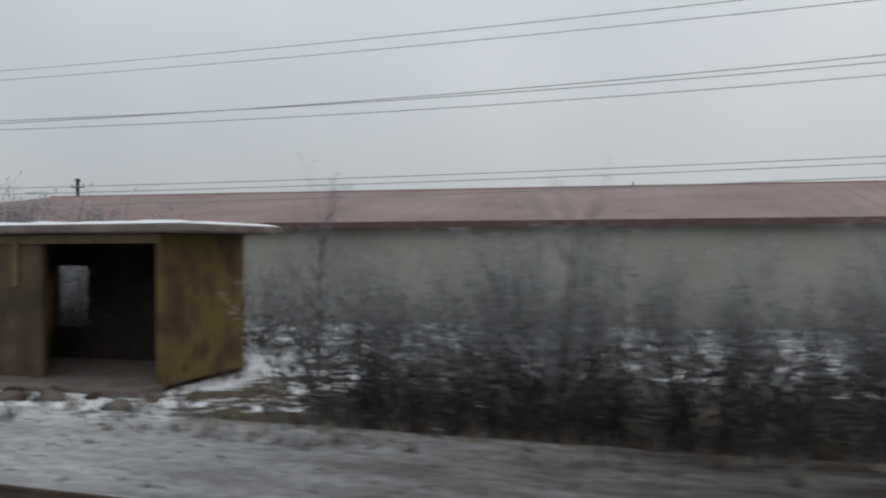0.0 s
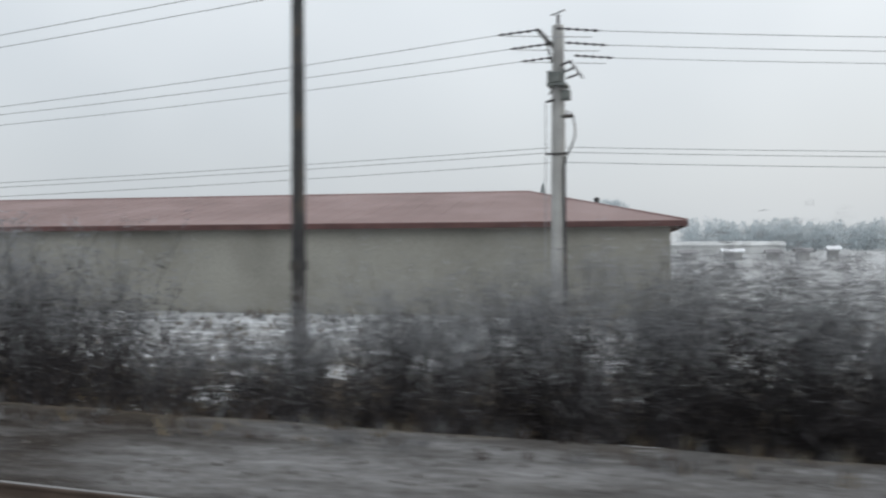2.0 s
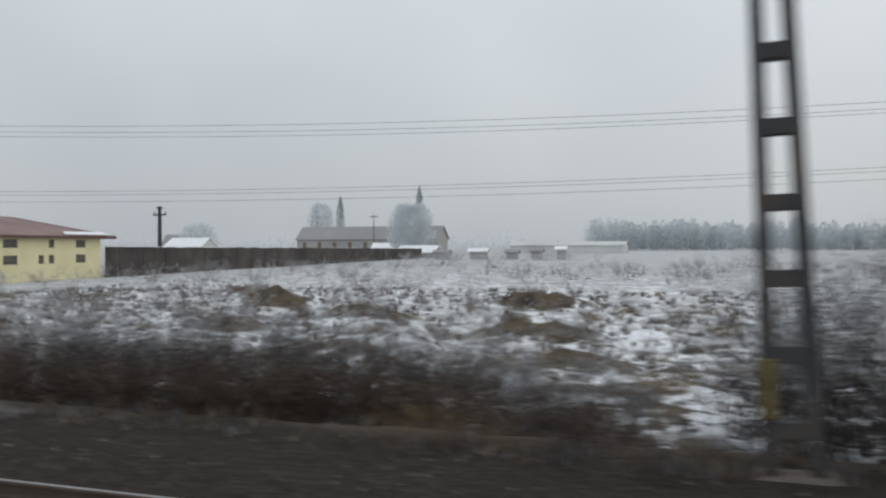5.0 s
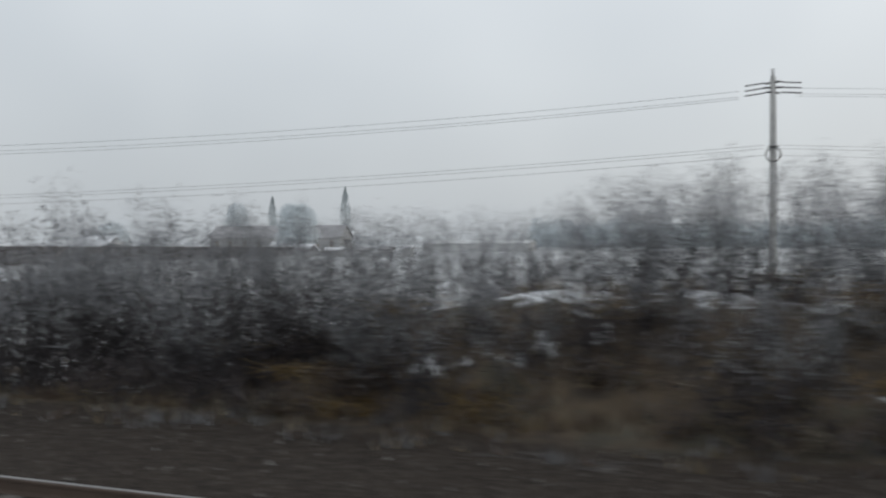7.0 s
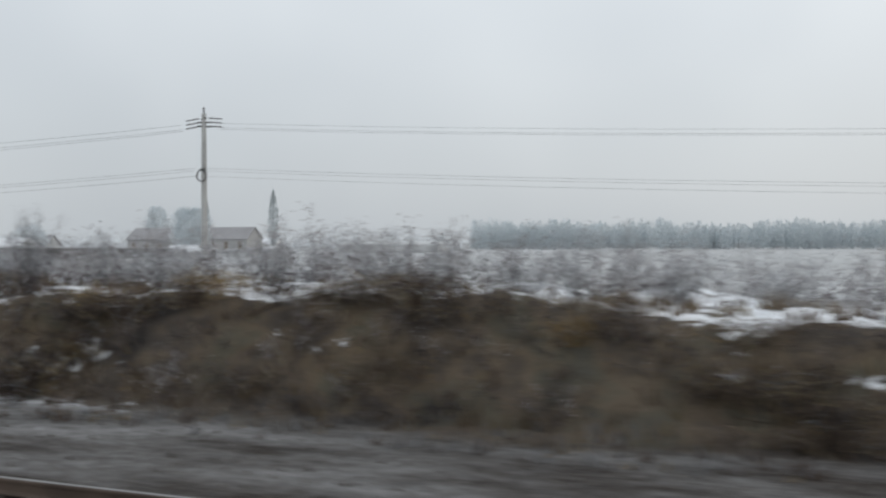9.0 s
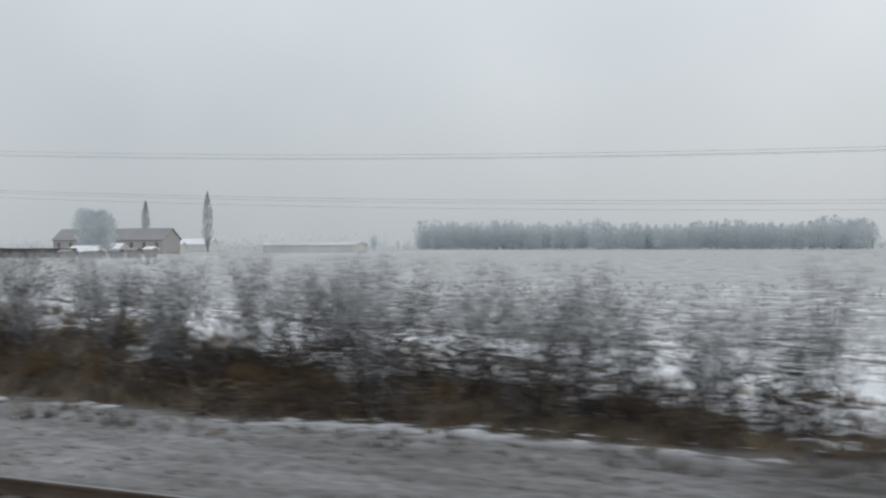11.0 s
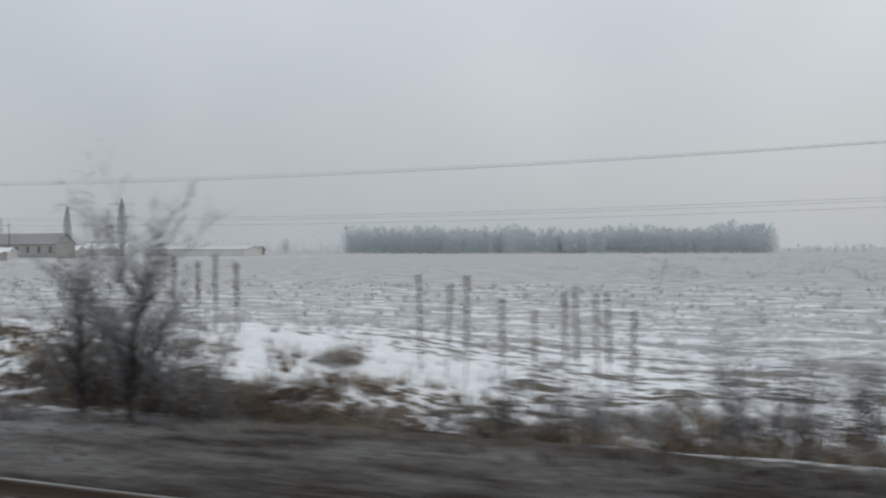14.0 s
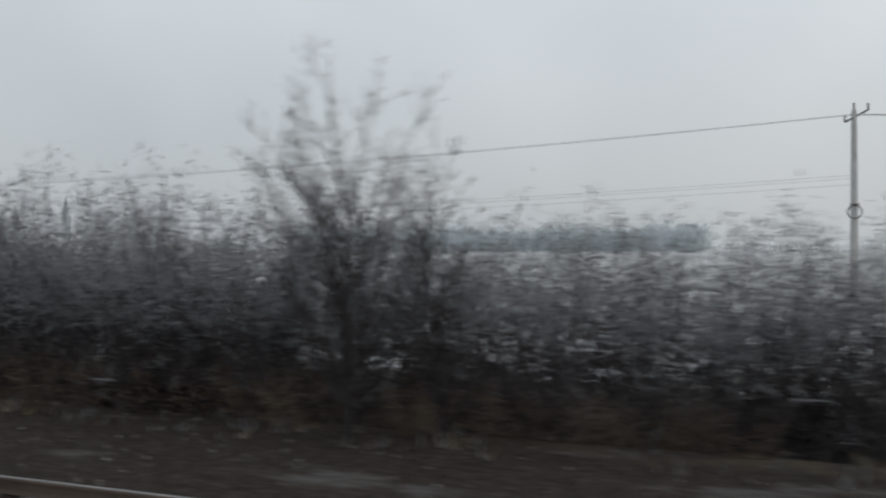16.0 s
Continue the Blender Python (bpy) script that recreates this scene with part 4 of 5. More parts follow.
def switch_pole(x, y):
    """Tall concrete pole with line crossarms, a switch and a cable running down."""
    z0 = land(x, y) - 0.3
    top = thing("utility_pole", "tall weathered concrete power pole with crossarms and switchgear", "utility pole", pose(x, y, 0), "power poles")
    part("shaft", rod(bmesh.new(), (0, 0, z0), (0, 0, 12.2), 0.34, 0.23, 14), M_CONC, top)
    part("tip", insulator_part((0, 0, 12.2), (0, 0, 12.65), 0.09), M_INSUL, top)
    part("tip_bar", rod(bmesh.new(), (-0.32, 0.3, 12.72), (0.32, -0.3, 12.72), 0.03, n=6), M_STEEL, top)
    arm = part("crossarm", box(bmesh.new(), (-0.36, -2.05, 11.42), (-0.24, 2.05, 11.56), 0.015), M_STEEL, top, "dark steel crossarm reaching out over the line")
    for y in (-1.2, 1.2):
        part("brace", rod(bmesh.new(), (-0.28, y, 11.45), (-0.26, 0.0, 10.75), 0.035, n=6), M_STEEL, arm)
    for y, z in ((-1.95, 11.6), (0.0, 11.5), (1.95, 11.4)):
        for k in (-1, 1):
            part("insulator", insulator_part((k * 0.3, y, z), (k * 1.9, y + k * 0.3, z - 0.16), 0.07), M_INSUL, arm)
        part("jumper", rod(bmesh.new(), (-1.6, y - 0.25, z - 0.2), (1.6, y + 0.25, z - 0.38), 0.016, n=4), M_WIRE, arm)
    sw = part("switch", box(bmesh.new(), (-0.38, -0.5, 9.72), (0.4, 0.35, 9.84), 0.02), M_SWITCH, top, "grey-green pole-top switch with tilted contacts")
    part("switch_frame", box(bmesh.new(), (-0.36, -0.42, 9.84), (-0.26, -0.3, 10.35), 0.01), M_SWITCH, sw)
    part("switch_frame", box(bmesh.new(), (0.2, -0.42, 9.84), (0.32, -0.3, 10.4), 0.01), M_SWITCH, sw)
    part("switch_body", box(bmesh.new(), (-0.24, -0.46, 9.86), (0.18, -0.3, 10.3), 0.03), M_SWITCH, sw)
    for i in range(3):
        q = 10.62 - i * 0.24
        part("contact", insulator_part((0.16 + 0.1 * i, -0.35 + 0.1 * i, q - 0.1), (0.62 + 0.16 * i, -0.4 + 0.1 * i, q + 0.06), 0.07), M_INSUL, sw)
        part("contact", insulator_part((-0.1 - 0.1 * i, 0.3, q - 0.45), (-0.46, 0.42, q - 0.6), 0.05), M_INSUL, sw)
    part("link_bar", rod(bmesh.new(), (0.5, -0.4, 10.7), (1.05, -0.2, 9.98), 0.035, n=6), M_STEEL, sw)
    part("linkage_box", box(bmesh.new(), (0.12, -0.25, 9.2), (0.5, 0.15, 9.6), 0.03), M_SWITCH, sw)
    part("band", rod(bmesh.new(), (-0.44, -0.3, 9.12), (-0.1, -0.3, 9.2), 0.05, n=6), M_STEEL, top)
    br = part("bracket", box(bmesh.new(), (0.1, -0.2, 8.5), (0.62, 0.1, 8.6), 0.015), M_STEEL, top)
    for i in range(3):
        part("bushing", rod(bmesh.new(), (0.2 + 0.16 * i, -0.05, 8.5), (0.2 + 0.16 * i, -0.05, 8.86 - 0.06 * i), 0.05, 0.03), M_INSUL, br)
    pts = [(0.6, -0.05, 8.5), (0.7, -0.1, 8.05), (0.68, -0.14, 7.7), (0.55, -0.2, 7.3), (0.34, -0.26, 6.9), (0.29, -0.28, 6.5), (0.33, -0.28, 1.0)]
    bm = bmesh.new()
    for a, b in zip(pts, pts[1:]):
        rod(bm, a, b, 0.06 if a[2] < 7.0 else 0.035, n=6)
    part("cable", bm, M_STEEL, top, "dark cable down the shaft")
    part("operating_rod", rod(bmesh.new(), (-0.5, -0.2, 1.2), (-0.46, -0.2, 9.1), 0.022, n=5), M_WIRE, top)
    part("low_bracket", rod(bmesh.new(), (-0.45, -0.3, 7.05), (0.45, -0.3, 7.05), 0.04, n=6), M_STEEL, top)
    return top


def insulator_part(a, b, r):
    bm = bmesh.new()
    insulator(bm, a, b, r)
    return bm


def ring_pole(x, y, top_z, ring_z, style=0):
    """Slim concrete pole with short crossarms and a coil of cable."""
    top = thing("utility_pole", "slim concrete power pole with short crossarms and a cable coil", "utility pole", pose(x, y, 0), "power poles")
    part("shaft", rod(bmesh.new(), (0, 0, -0.4), (0, 0, top_z), 0.27, 0.16, 12), M_CONC, top)
    part("tip", insulator_part((0, 0, top_z), (0, 0, top_z + 0.5), 0.1), M_INSUL, top)
    if style == 0:
        for z, a in ((top_z - 0.35, -35), (top_z - 0.65, 12), (top_z - 0.95, 40)):
            d = Vector((math.cos(radians(a)), math.sin(radians(a)), 0))
            arm = part("crossarm", rod(bmesh.new(), -d * 0.5 + Vector((0, 0, z)), d * 0.5 + Vector((0, 0, z)), 0.06, n=6), M_STEEL, top)
            for k in (-1, 1):
                part("insulator", insulator_part(Vector((k * 0.45, 0, z)), Vector((k * 1.6, 0, z - 0.12)), 0.07), M_INSUL, arm)
    else:
        arm = part("crossarm", rod(bmesh.new(), (-0.55, -0.3, top_z - 0.75), (0.85, 0.3, top_z + 0.05), 0.06, n=6), M_STEEL, top)
        for p in ((-0.55, -0.3, top_z - 0.75), (0.85, 0.3, top_z + 0.05)):
            part("insulator", insulator_part(p, (p[0], p[1], p[2] + 0.45), 0.1), M_INSUL, arm)
    bm = bmesh.new()
    n, R = 20, 0.42
    for k in range(3):
        for i in range(n):
            a, b = 6.2832 * i / n, 6.2832 * (i + 1) / n
            rod(bm, (R * math.cos(a), -0.3 - 0.03 * k, ring_z + R * math.sin(a)), (R * math.cos(b), -0.3 - 0.03 * k, ring_z + R * math.sin(b)), 0.04, n=5)
    part("cable_coil", bm, M_STEEL, top, "coil of spare cable")
    part("bracket", rod(bmesh.new(), (-0.3, -0.2, ring_z + 0.5), (0.3, -0.2, ring_z + 0.5), 0.04, n=6), M_STEEL, top)
    return top


def lattice_mast(x, y):
    """Tapered steel mast of two channels joined by batten plates."""
    top = thing("lattice_mast", "tapered dark steel railway mast with batten plates", "railway mast", pose(x + 0.1, y, 0, 0, -2.5, 0), "railway masts")
    h0, h1 = 0.45, 11.0

    def half(z):
        return 0.272 - 0.0145 * z

    for s in (-1, 1):
        bm = bmesh.new()
        pts = []
        for z in (h0 - 0.2, h1):
            w = half(z)
            pts.append([Vector((s * w + dx, dy, z)) for dx, dy in ((-0.08, -0.11), (0.08, -0.11), (0.08, 0.11), (-0.08, 0.11))])
        vs = [[bm.verts.new(p) for p in q] for q in pts]
        for i in range(4):
            bm.faces.new((vs[0][i], vs[0][(i + 1) % 4], vs[1][(i + 1) % 4], vs[1][i]))
        bm.faces.new(vs[1])
        bm.faces.new(vs[0][::-1])
        part("channel", bm, M_STEEL, top)
    z = 1.19
    while z < h1:
        w = half(z) - 0.05
        part("batten", box(bmesh.new(), (-w, -0.12, z - 0.10), (w, 0.12, z + 0.10), 0.008), M_STEEL, top)
        z += 0.905
    part("foot", box(bmesh.new(), (-0.5, -0.3, -0.1), (0.5, 0.3, 0.66), 0.06), M_SLAB, top, "stained concrete footing")
    part("shoe", box(bmesh.new(), (-0.345, -0.135, 1.32), (-0.15, 0.135, 2.05), 0.015), M_RUST, top, "mossy yellow-stained plate on the lower leg")
    return top


def round_mast(x, y):
    top = thing("line_mast", "slender dark steel mast beside the line", "railway mast", pose(x, y, 0), "railway masts")
    part("shaft", rod(bmesh.new(), (0, 0, -0.3), (0, 0, 11), 0.16, 0.125, 12), M_STEEL, top)
    part("collar", rod(bmesh.new(), (0, 0, 2.9), (0, 0, 3.1), 0.19, n=12), M_STEEL, top)
    part("foot", rod(bmesh.new(), (0, 0, -0.3), (0, 0, 0.35), 0.34, 0.26, 12), M_CONC, top)
    return top


switch_pole(33.5, 33.6)
ring_pole(141.95, 54.3, 13.3, 8.62)
ring_pole(326.0, 60.0, 12.05, 5.55, 1)
round_mast(31.3, 16.1)
lattice_mast(100.6, 10.9)


def field_pole(x, y, top_z):
    top = thing("utility_pole", "stout dark pole with a short double crossarm", "utility pole", pose(x, y, 0), "power poles")
    part("shaft", rod(bmesh.new(), (0, 0, -0.3), (0, 0, top_z), 0.32, 0.24, 10), M_STEEL, top)
    part("crossarm", box(bmesh.new(), (-1.05, -0.08, top_z - 1.25), (1.05, 0.08, top_z - 1.05), 0.02), M_STEEL, top)
    part("crossarm", box(bmesh.new(), (-0.35, -0.3, top_z - 0.3), (0.35, 0.3, top_z - 0.15), 0.02), M_STEEL, top)
    for k in (-0.9, 0.9):
        part("insulator", insulator_part((k, 0, top_z - 1.05), (k, 0, top_z - 0.7), 0.1), M_INSUL, top)
    return top


field_pole(25.6, 97.1, 8.9)
field_pole(-83.4, 93.0, 12.9)


def wire(a, b, sag, r=0.011):
    """A hanging wire."""
    a, b = Vector(a), Vector(b)
    cu = bpy.data.curves.new("wire", "CURVE")
    cu.dimensions, cu.bevel_depth, cu.bevel_resolution = "3D", r, 0
    sp = cu.splines.new("POLY")
    n = 28
    sp.points.add(n)
    for i in range(n + 1):
        f = i / n
        p = a.lerp(b, f)
        sp.points[i].co = (p.x, p.y, p.z - 4 * sag * f * (1 - f), 1)
    cu.materials.append(M_WIRE)
    return tagged(new("overhead_wire", cu), "thin grey overhead wire sagging between poles", "wire", "overhead wires")


for z, e, y in ((11.44, 9.0, 31.35), (11.34, 9.6, 33.3), (11.24, 9.4, 35.25)):
    wire((-76, 11.6, e), (31.6, y, z), 2.75, 0.014)
for z, e, y, dy in ((11.44, 12.5, 31.95, -0.2), (11.34, 12.2, 33.9, 0.0), (11.24, 12.1, 35.85, 0.2)):
    wire((35.4, y, z), (140.0, 54.3 + dy, e), 1.95, 0.014)
    wire((143.2, 54.3 + dy, e), (326, 60 + dy, 11.8), 3.0, 0.010)
    wire((326, 60 + dy, 11.8), (440, 66 + dy, 12.4), 2.0, 0.014)
for z in (7.3, 7.1, 6.7):
    wire((-76, 11.8, z - 1.3), (33.2, 33.3, z), 1.2, 0.013)
    wire((33.8, 33.3, z), (141.4, 54.0, z + 1.9), 1.55, 0.013)
    wire((141.8, 54.0, z + 1.9), (326, 59.7, z + 0.6), 2.6, 0.010)
for k in (0, 1):
    wire((-34, 20.6 + 0.3 * k, 9.2 - 0.2 * k), (31.3, 16.1 + 0.3 * k, 9.1 - 0.2 * k), 0.75, 0.009)
    wire((31.3, 16.1 + 0.3 * k, 9.1 - 0.2 * k), (100.6, 10.9 + 0.3 * k, 9.3 - 0.2 * k), 1.1, 0.009)


# ---- dark fence running away behind the warehouse ----
def board_fence():
    top = thing("board_fence", "long dark weathered board fence with snow on top", "fence")
    a, b = Vector((33.9, 76.9, 0)), Vector((19.5, 216, 0))
    n = 58
    for i in range(n):
        p, q = a.lerp(b, i / n), a.lerp(b, (i + 0.97) / n)
        d = (q - p).normalized()
        w = Vector((-d.y, d.x, 0)) * (0.1 + 0.02 * (i % 2))
        z = 3.38 - 0.75 * i / n + RND.uniform(-0.06, 0.06)
        up = Vector((0, 0, z))
        part("panel", slab([p + up - w, q + up - w, q + up + w, p + up + w], z + 0.4), M_DARKWALL, top)
    for f0, f1 in ((0.0, 0.22), (0.5, 0.62), (0.8, 1.0)):
        p, q = a.lerp(b, f0), a.lerp(b, f1)
        part("snow_cap", slab([p + Vector((0.3, 0, 3.45 - 0.75 * f0)), q + Vector((0.3, 0, 3.45 - 0.75 * f1)), q + Vector((-0.3, 0, 3.45 - 0.75 * f1)), p + Vector((-0.3, 0, 3.45 - 0.75 * f0))], 0.06), M_SNOW, top)
    return top


board_fence()


# ---- far farm buildings ----
def long_house(name, label, x, y, length, depth, eave, ridge, turn, wall_m, roof_m, windows=6, snowy=False):
    top = thing(name, label, "building", pose(x, y, 0, 0, 0, turn))
    hl, hd = length / 2, depth / 2
    bm = bmesh.new()
    box(bm, (-hl, -hd, -0.5), (hl, hd, eave))
    for s in (-1, 1):
        poly(bm, [(s * hl, -hd, eave), (s * hl, hd, eave), (s * hl, 0, ridge - 0.1)])
    part("wall", bm, wall_m, top)
    for s in (-1, 1):
        e = 0.6
        part("roof", slab([(-hl - e, s * (hd + e), eave - 0.2), (hl + e, s * (hd + e), eave - 0.2), (hl + e, 0, ridge), (-hl - e, 0, ridge)], 0.25), M_SNOW if snowy else roof_m, top)
    for i in range(windows):
        wx = -hl + length * (i + 0.5) / windows
        part("window", box(bmesh.new(), (wx - 0.8, -hd - 0.05, eave * 0.35), (wx + 0.8, -hd + 0.1, eave * 0.8), 0.02), M_FRAME, top)
    return top


long_house("barn", "long low pale barn with a dull dark roof", -27.5, 289, 56, 11, 6.0, 10.6, 0, M_BARNWALL, M_FARROOF, 9)
# Roof as pale as the wall: mist put into the shed's colour.
long_house("shed", "long low white shed far across the field", 36, 345, 46, 14, 3.6, 4.9, 0, M_FARWALL, M_FARWALL, 0)
long_house("shed", "low shed with snow on its roof", -8, 262, 12, 7, 2.4, 4.4, 10, M_FARWALL, M_FARROOF, 2, True)
long_house("house", "small far house with a snowy roof", -75, 245, 16, 9, 3.2, 6.4, -8, M_FARWALL, M_FARROOF, 3, True)
long_house("house", "small far house with a dark roof", -118, 300, 14, 10, 4.0, 8.4, 12, M_FARWALL, M_FARROOF, 3)
long_house("shed", "small dark shed on the skyline", 12, 420, 9, 6, 3.0, 5.0, 0, M_FARROOF, M_FARROOF, 0)


# Hut walls and roofs are lightened to carry distance haze.
for hx, hl, he, white in ((31, 3.2, 1.9, False), (40.5, 3.8, 2.2, True), (49, 2.4, 2.0, False), (55, 2.4, 2.3, False), (61, 1.8, 2.7, True)):
    long_house("hut", "small dull hut with a snowy roof beyond the rough field" if white else "small dull hut beyond the rough field", hx, 200, hl, 3.2, he, he + 0.5, 6, M_BARNWALL, M_FARROOF, 0, white)


def antenna_pole(x, y, h):
    top = thing("antenna_pole", "thin pole with a crossbar above the barn roof", "pole", pose(x, y, 0))
    part("pole", rod(bmesh.new(), (0, 0, 0), (0, 0, h), 0.16, 0.12), M_STEEL, top)
    part("crossbar", box(bmesh.new(), (-1.6, -0.1, h - 1.2), (1.6, 0.1, h - 0.95)), M_STEEL, top)


long_house("shed", "long low shed with a snowy roof beside the poplars", -52, 374, 28, 9, 4.2, 7.0, 0, M_FARWALL, M_FARROOF, 0, True)
long_house("shed", "low shed with a snow-covered roof at the end of the fence", 16, 224, 11, 6, 1.7, 3.5, -6, M_FARROOF, M_FARROOF, 0, True)
long_house("shed", "low snow-roofed shed beside the barn", -14, 305, 16, 7, 3.0, 5.0, 0, M_FARWALL, M_FARROOF, 0, True)


antenna_pole(-23, 281, 15.0)


# ---- trees ----
def bare_tree(name, label, x, y, h, spread, seed, mats, trunk_r=0.12, forks=6, fine=1.0, lean=0.5, bole=0.88):
    """A leafless tree: tapered trunk up to bole of its height, rising limbs, forks and fine twigs."""
    top = thing(name, label, "tree", pose(x, y, land(x, y) - 0.05 if y < 160 else 0.0))
    tr, cr = Twigs(seed), Twigs(seed + 1)
    r = cr.r
    p, d = Vector((0, 0, -0.2)), Vector((r.gauss(0, 0.05), r.gauss(0, 0.05), 1))
    n = 9
    rad = trunk_r
    nodes = []
    for i in range(n):
        q = p + (d + tr.jitter(0.07)).normalized() * h * bole / n
        tr.twig(p, q, rad, rad * 0.84, 0)
        rad *= 0.84
        p = q
        nodes.append((q, rad))
    for k, (q, rr) in enumerate(nodes[1:]):
        f = (k + 2) / n
        for _ in range(forks):
            a = r.uniform(0, 6.283)
            d1 = Vector((math.cos(a), math.sin(a), r.uniform(0.3, 1.1) + lean)).normalized()
            l1 = spread * r.uniform(0.5, 1.0) * (1.15 - 0.75 * f * (bole > 0.7))
            b0, r0 = q, rr * 0.6
            for s in range(4):
                b1 = b0 + (d1 + cr.jitter(0.16) + Vector((0, 0, 0.12))).normalized() * l1 / 4
                cr.twig(b0, b1, r0, r0 * 0.75, 0 if s < 1 else 1)
                r0 *= 0.75
                for _ in range(int(r.uniform(3, 6) * fine)):
                    c0 = b0.lerp(b1, r.random())
                    c1 = c0 + (d1 + cr.jitter(0.5) + Vector((0, 0, 0.2))).normalized() * l1 * r.uniform(0.10, 0.26)
                    cr.twig(c0, c1, r0 * 0.5, r0 * 0.25, 1)
                    for _ in range(int(r.uniform(4, 8) * fine)):
                        e0 = c0.lerp(c1, r.uniform(0.2, 1))
                        cr.spray(e0, e0 + (d1 + cr.jitter(0.8)).normalized() * l1 * r.uniform(0.04, 0.11), max(0.004, h * 0.0007), 2 if r.random() < 0.4 else 1)
                b0 = b1
    for nm, q in (("trunk", tr), ("crown", cr)):
        ob = new(nm, q.mesh(nm, mats))
        ob.parent = top
    return top


def dome_tree(label, x, y, h, w, seed, count=2600, low=0.12):
    """A far round tree: trunk, a few limbs and a crown of many fine rimed sprays with an uneven outline."""
    top = thing("tree", label, "tree", pose(x, y, 0))
    tr, cr = Twigs(seed), Twigs(seed + 1)
    r = cr.r
    tr.twig(Vector((0, 0, -0.2)), Vector((0, 0, h * 0.5)), 0.4, 0.25, 0)
    for _ in range(14):
        a = r.uniform(0, 6.283)
        tr.twig(Vector((0, 0, h * r.uniform(0.15, 0.5))), Vector((math.cos(a) * w * 0.7, math.sin(a) * w * 0.7, h * r.uniform(0.45, 0.85))), 0.14, 0.05, 0)
    for _ in range(count):
        a, f = r.uniform(0, 6.283), r.uniform(low, 1.0)
        g = (f - low) / (1 - low)
        env = w * (4 * (g * 0.8 + 0.14) * (1 - (g * 0.8 + 0.14))) ** 0.5 * (0.82 + 0.5 * noise.noise((math.cos(a) * 1.8, math.sin(a) * 1.8, f * 5 + seed)))
        rr = env * r.random() ** 0.5 * (1.12 if r.random() < 0.12 else 1.0)
        c = Vector((math.cos(a) * rr, math.sin(a) * rr, f * h * (0.93 + 0.12 * noise.noise((a, seed, 0)))))
        cr.spray(c, c + Vector((math.cos(a) * 0.6, math.sin(a) * 0.6, r.uniform(0.3, 1.4))), r.uniform(0.04, 0.10), 1 if r.random() < 0.65 else 2)
    for nm, q in (("trunk", tr), ("crown", cr)):
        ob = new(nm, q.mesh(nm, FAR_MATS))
        ob.parent = top


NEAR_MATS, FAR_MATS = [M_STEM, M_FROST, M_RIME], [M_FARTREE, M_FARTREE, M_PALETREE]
bare_tree("tree", "slender bare tree with frosted twigs above the hedge", 314.55, 10.9, 5.1, 2.4, 6, [M_STEM, M_STEM, M_FROST], 0.09, 5, 1.3, 0.65, 0.68)
bare_tree("tree", "small bare tree leaning out of the hedge", 315.8, 11.4, 4.5, 1.6, 9, [M_STEM, M_STEM, M_FROST], 0.07, 4, 1.1, 0.9, 0.7)
bare_tree("tree", "bare young tree with dark trunk and grey rimed twigs", 270.5, 11.1, 3.9, 2.0, 13, [M_STEM, M_FROST, M_FROST], 0.09, 5, 1.0, 0.7, 0.62)
bare_tree("tree", "slim bare tree with grey rimed twigs", 269.2, 11.5, 3.7, 1.8, 15, [M_STEM, M_FROST, M_FROST], 0.07, 4, 1.0, 0.7, 0.6)
bare_tree("tree", "bare thin tree behind the shelter", -9.8, 19.3, 5.9, 2.0, 17, NEAR_MATS, 0.08, 3, 0.9, 0.9, 0.7)
hedge(-36.0, -19.5, 25.0, 28.5, 0.7, [6.0, 6.6, 6.2, 6.8, 6.0, 5.0], THIN, DARK, "", 0.8, mass="tall grey thicket behind the shelter")
bare_tree("tree", "bare thin tree in the thicket", -2.5, 13.0, 4.8, 1.5, 19, NEAR_MATS, 0.08, 3, 0.9, 0.9, 0.7)
dome_tree("round far tree pale with rime and painted haze", 8, 238, 16.5, 8.0, 23, 9500)
dome_tree("round far tree behind the barn, pale with rime and painted haze", -54, 300, 21.0, 5.6, 29, 4200, 0.3)
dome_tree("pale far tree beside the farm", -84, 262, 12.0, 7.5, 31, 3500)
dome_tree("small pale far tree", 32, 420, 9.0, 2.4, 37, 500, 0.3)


def poplar(x, y, h, w, seed):
    """A narrow upright tree whose limbs hug the trunk."""
    top = thing("poplar", "tall narrow poplar grey with rime and painted haze", "tree", pose(x, y, 0), "poplars")
    tr, cr = Twigs(seed), Twigs(seed + 1)
    r = cr.r
    tr.twig(Vector((0, 0, 0)), Vector((0, 0, h * 0.6)), 0.45, 0.25, 0)
    tr.twig(Vector((0, 0, h * 0.6)), Vector((0, 0, h)), 0.25, 0.05, 0)
    for _ in range(1700):
        f = r.uniform(0.08, 1.0)
        env = w * min(1.0, (f - 0.03) * 4.5) * (1 - f ** 4) ** 0.8 * (0.8 + 0.25 * noise.noise((f * 8, seed, 0)))
        a, rr = r.uniform(0, 6.283), env * math.sqrt(r.random())
        c = Vector((math.cos(a) * rr, math.sin(a) * rr, f * h))
        cr.spray(c, c + Vector((math.cos(a) * 0.25, math.sin(a) * 0.25, r.uniform(0.8, 2.2))), r.uniform(0.05, 0.13), 1 if r.random() < 0.75 else 2)
    for nm, t in (("trunk", tr), ("crown", cr)):
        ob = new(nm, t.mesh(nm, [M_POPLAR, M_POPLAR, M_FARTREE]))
        ob.parent = top


poplar(-38.4, 369, 29.8, 3.5, 41)
poplar(-82.4, 376, 26.5, 3.0, 43)


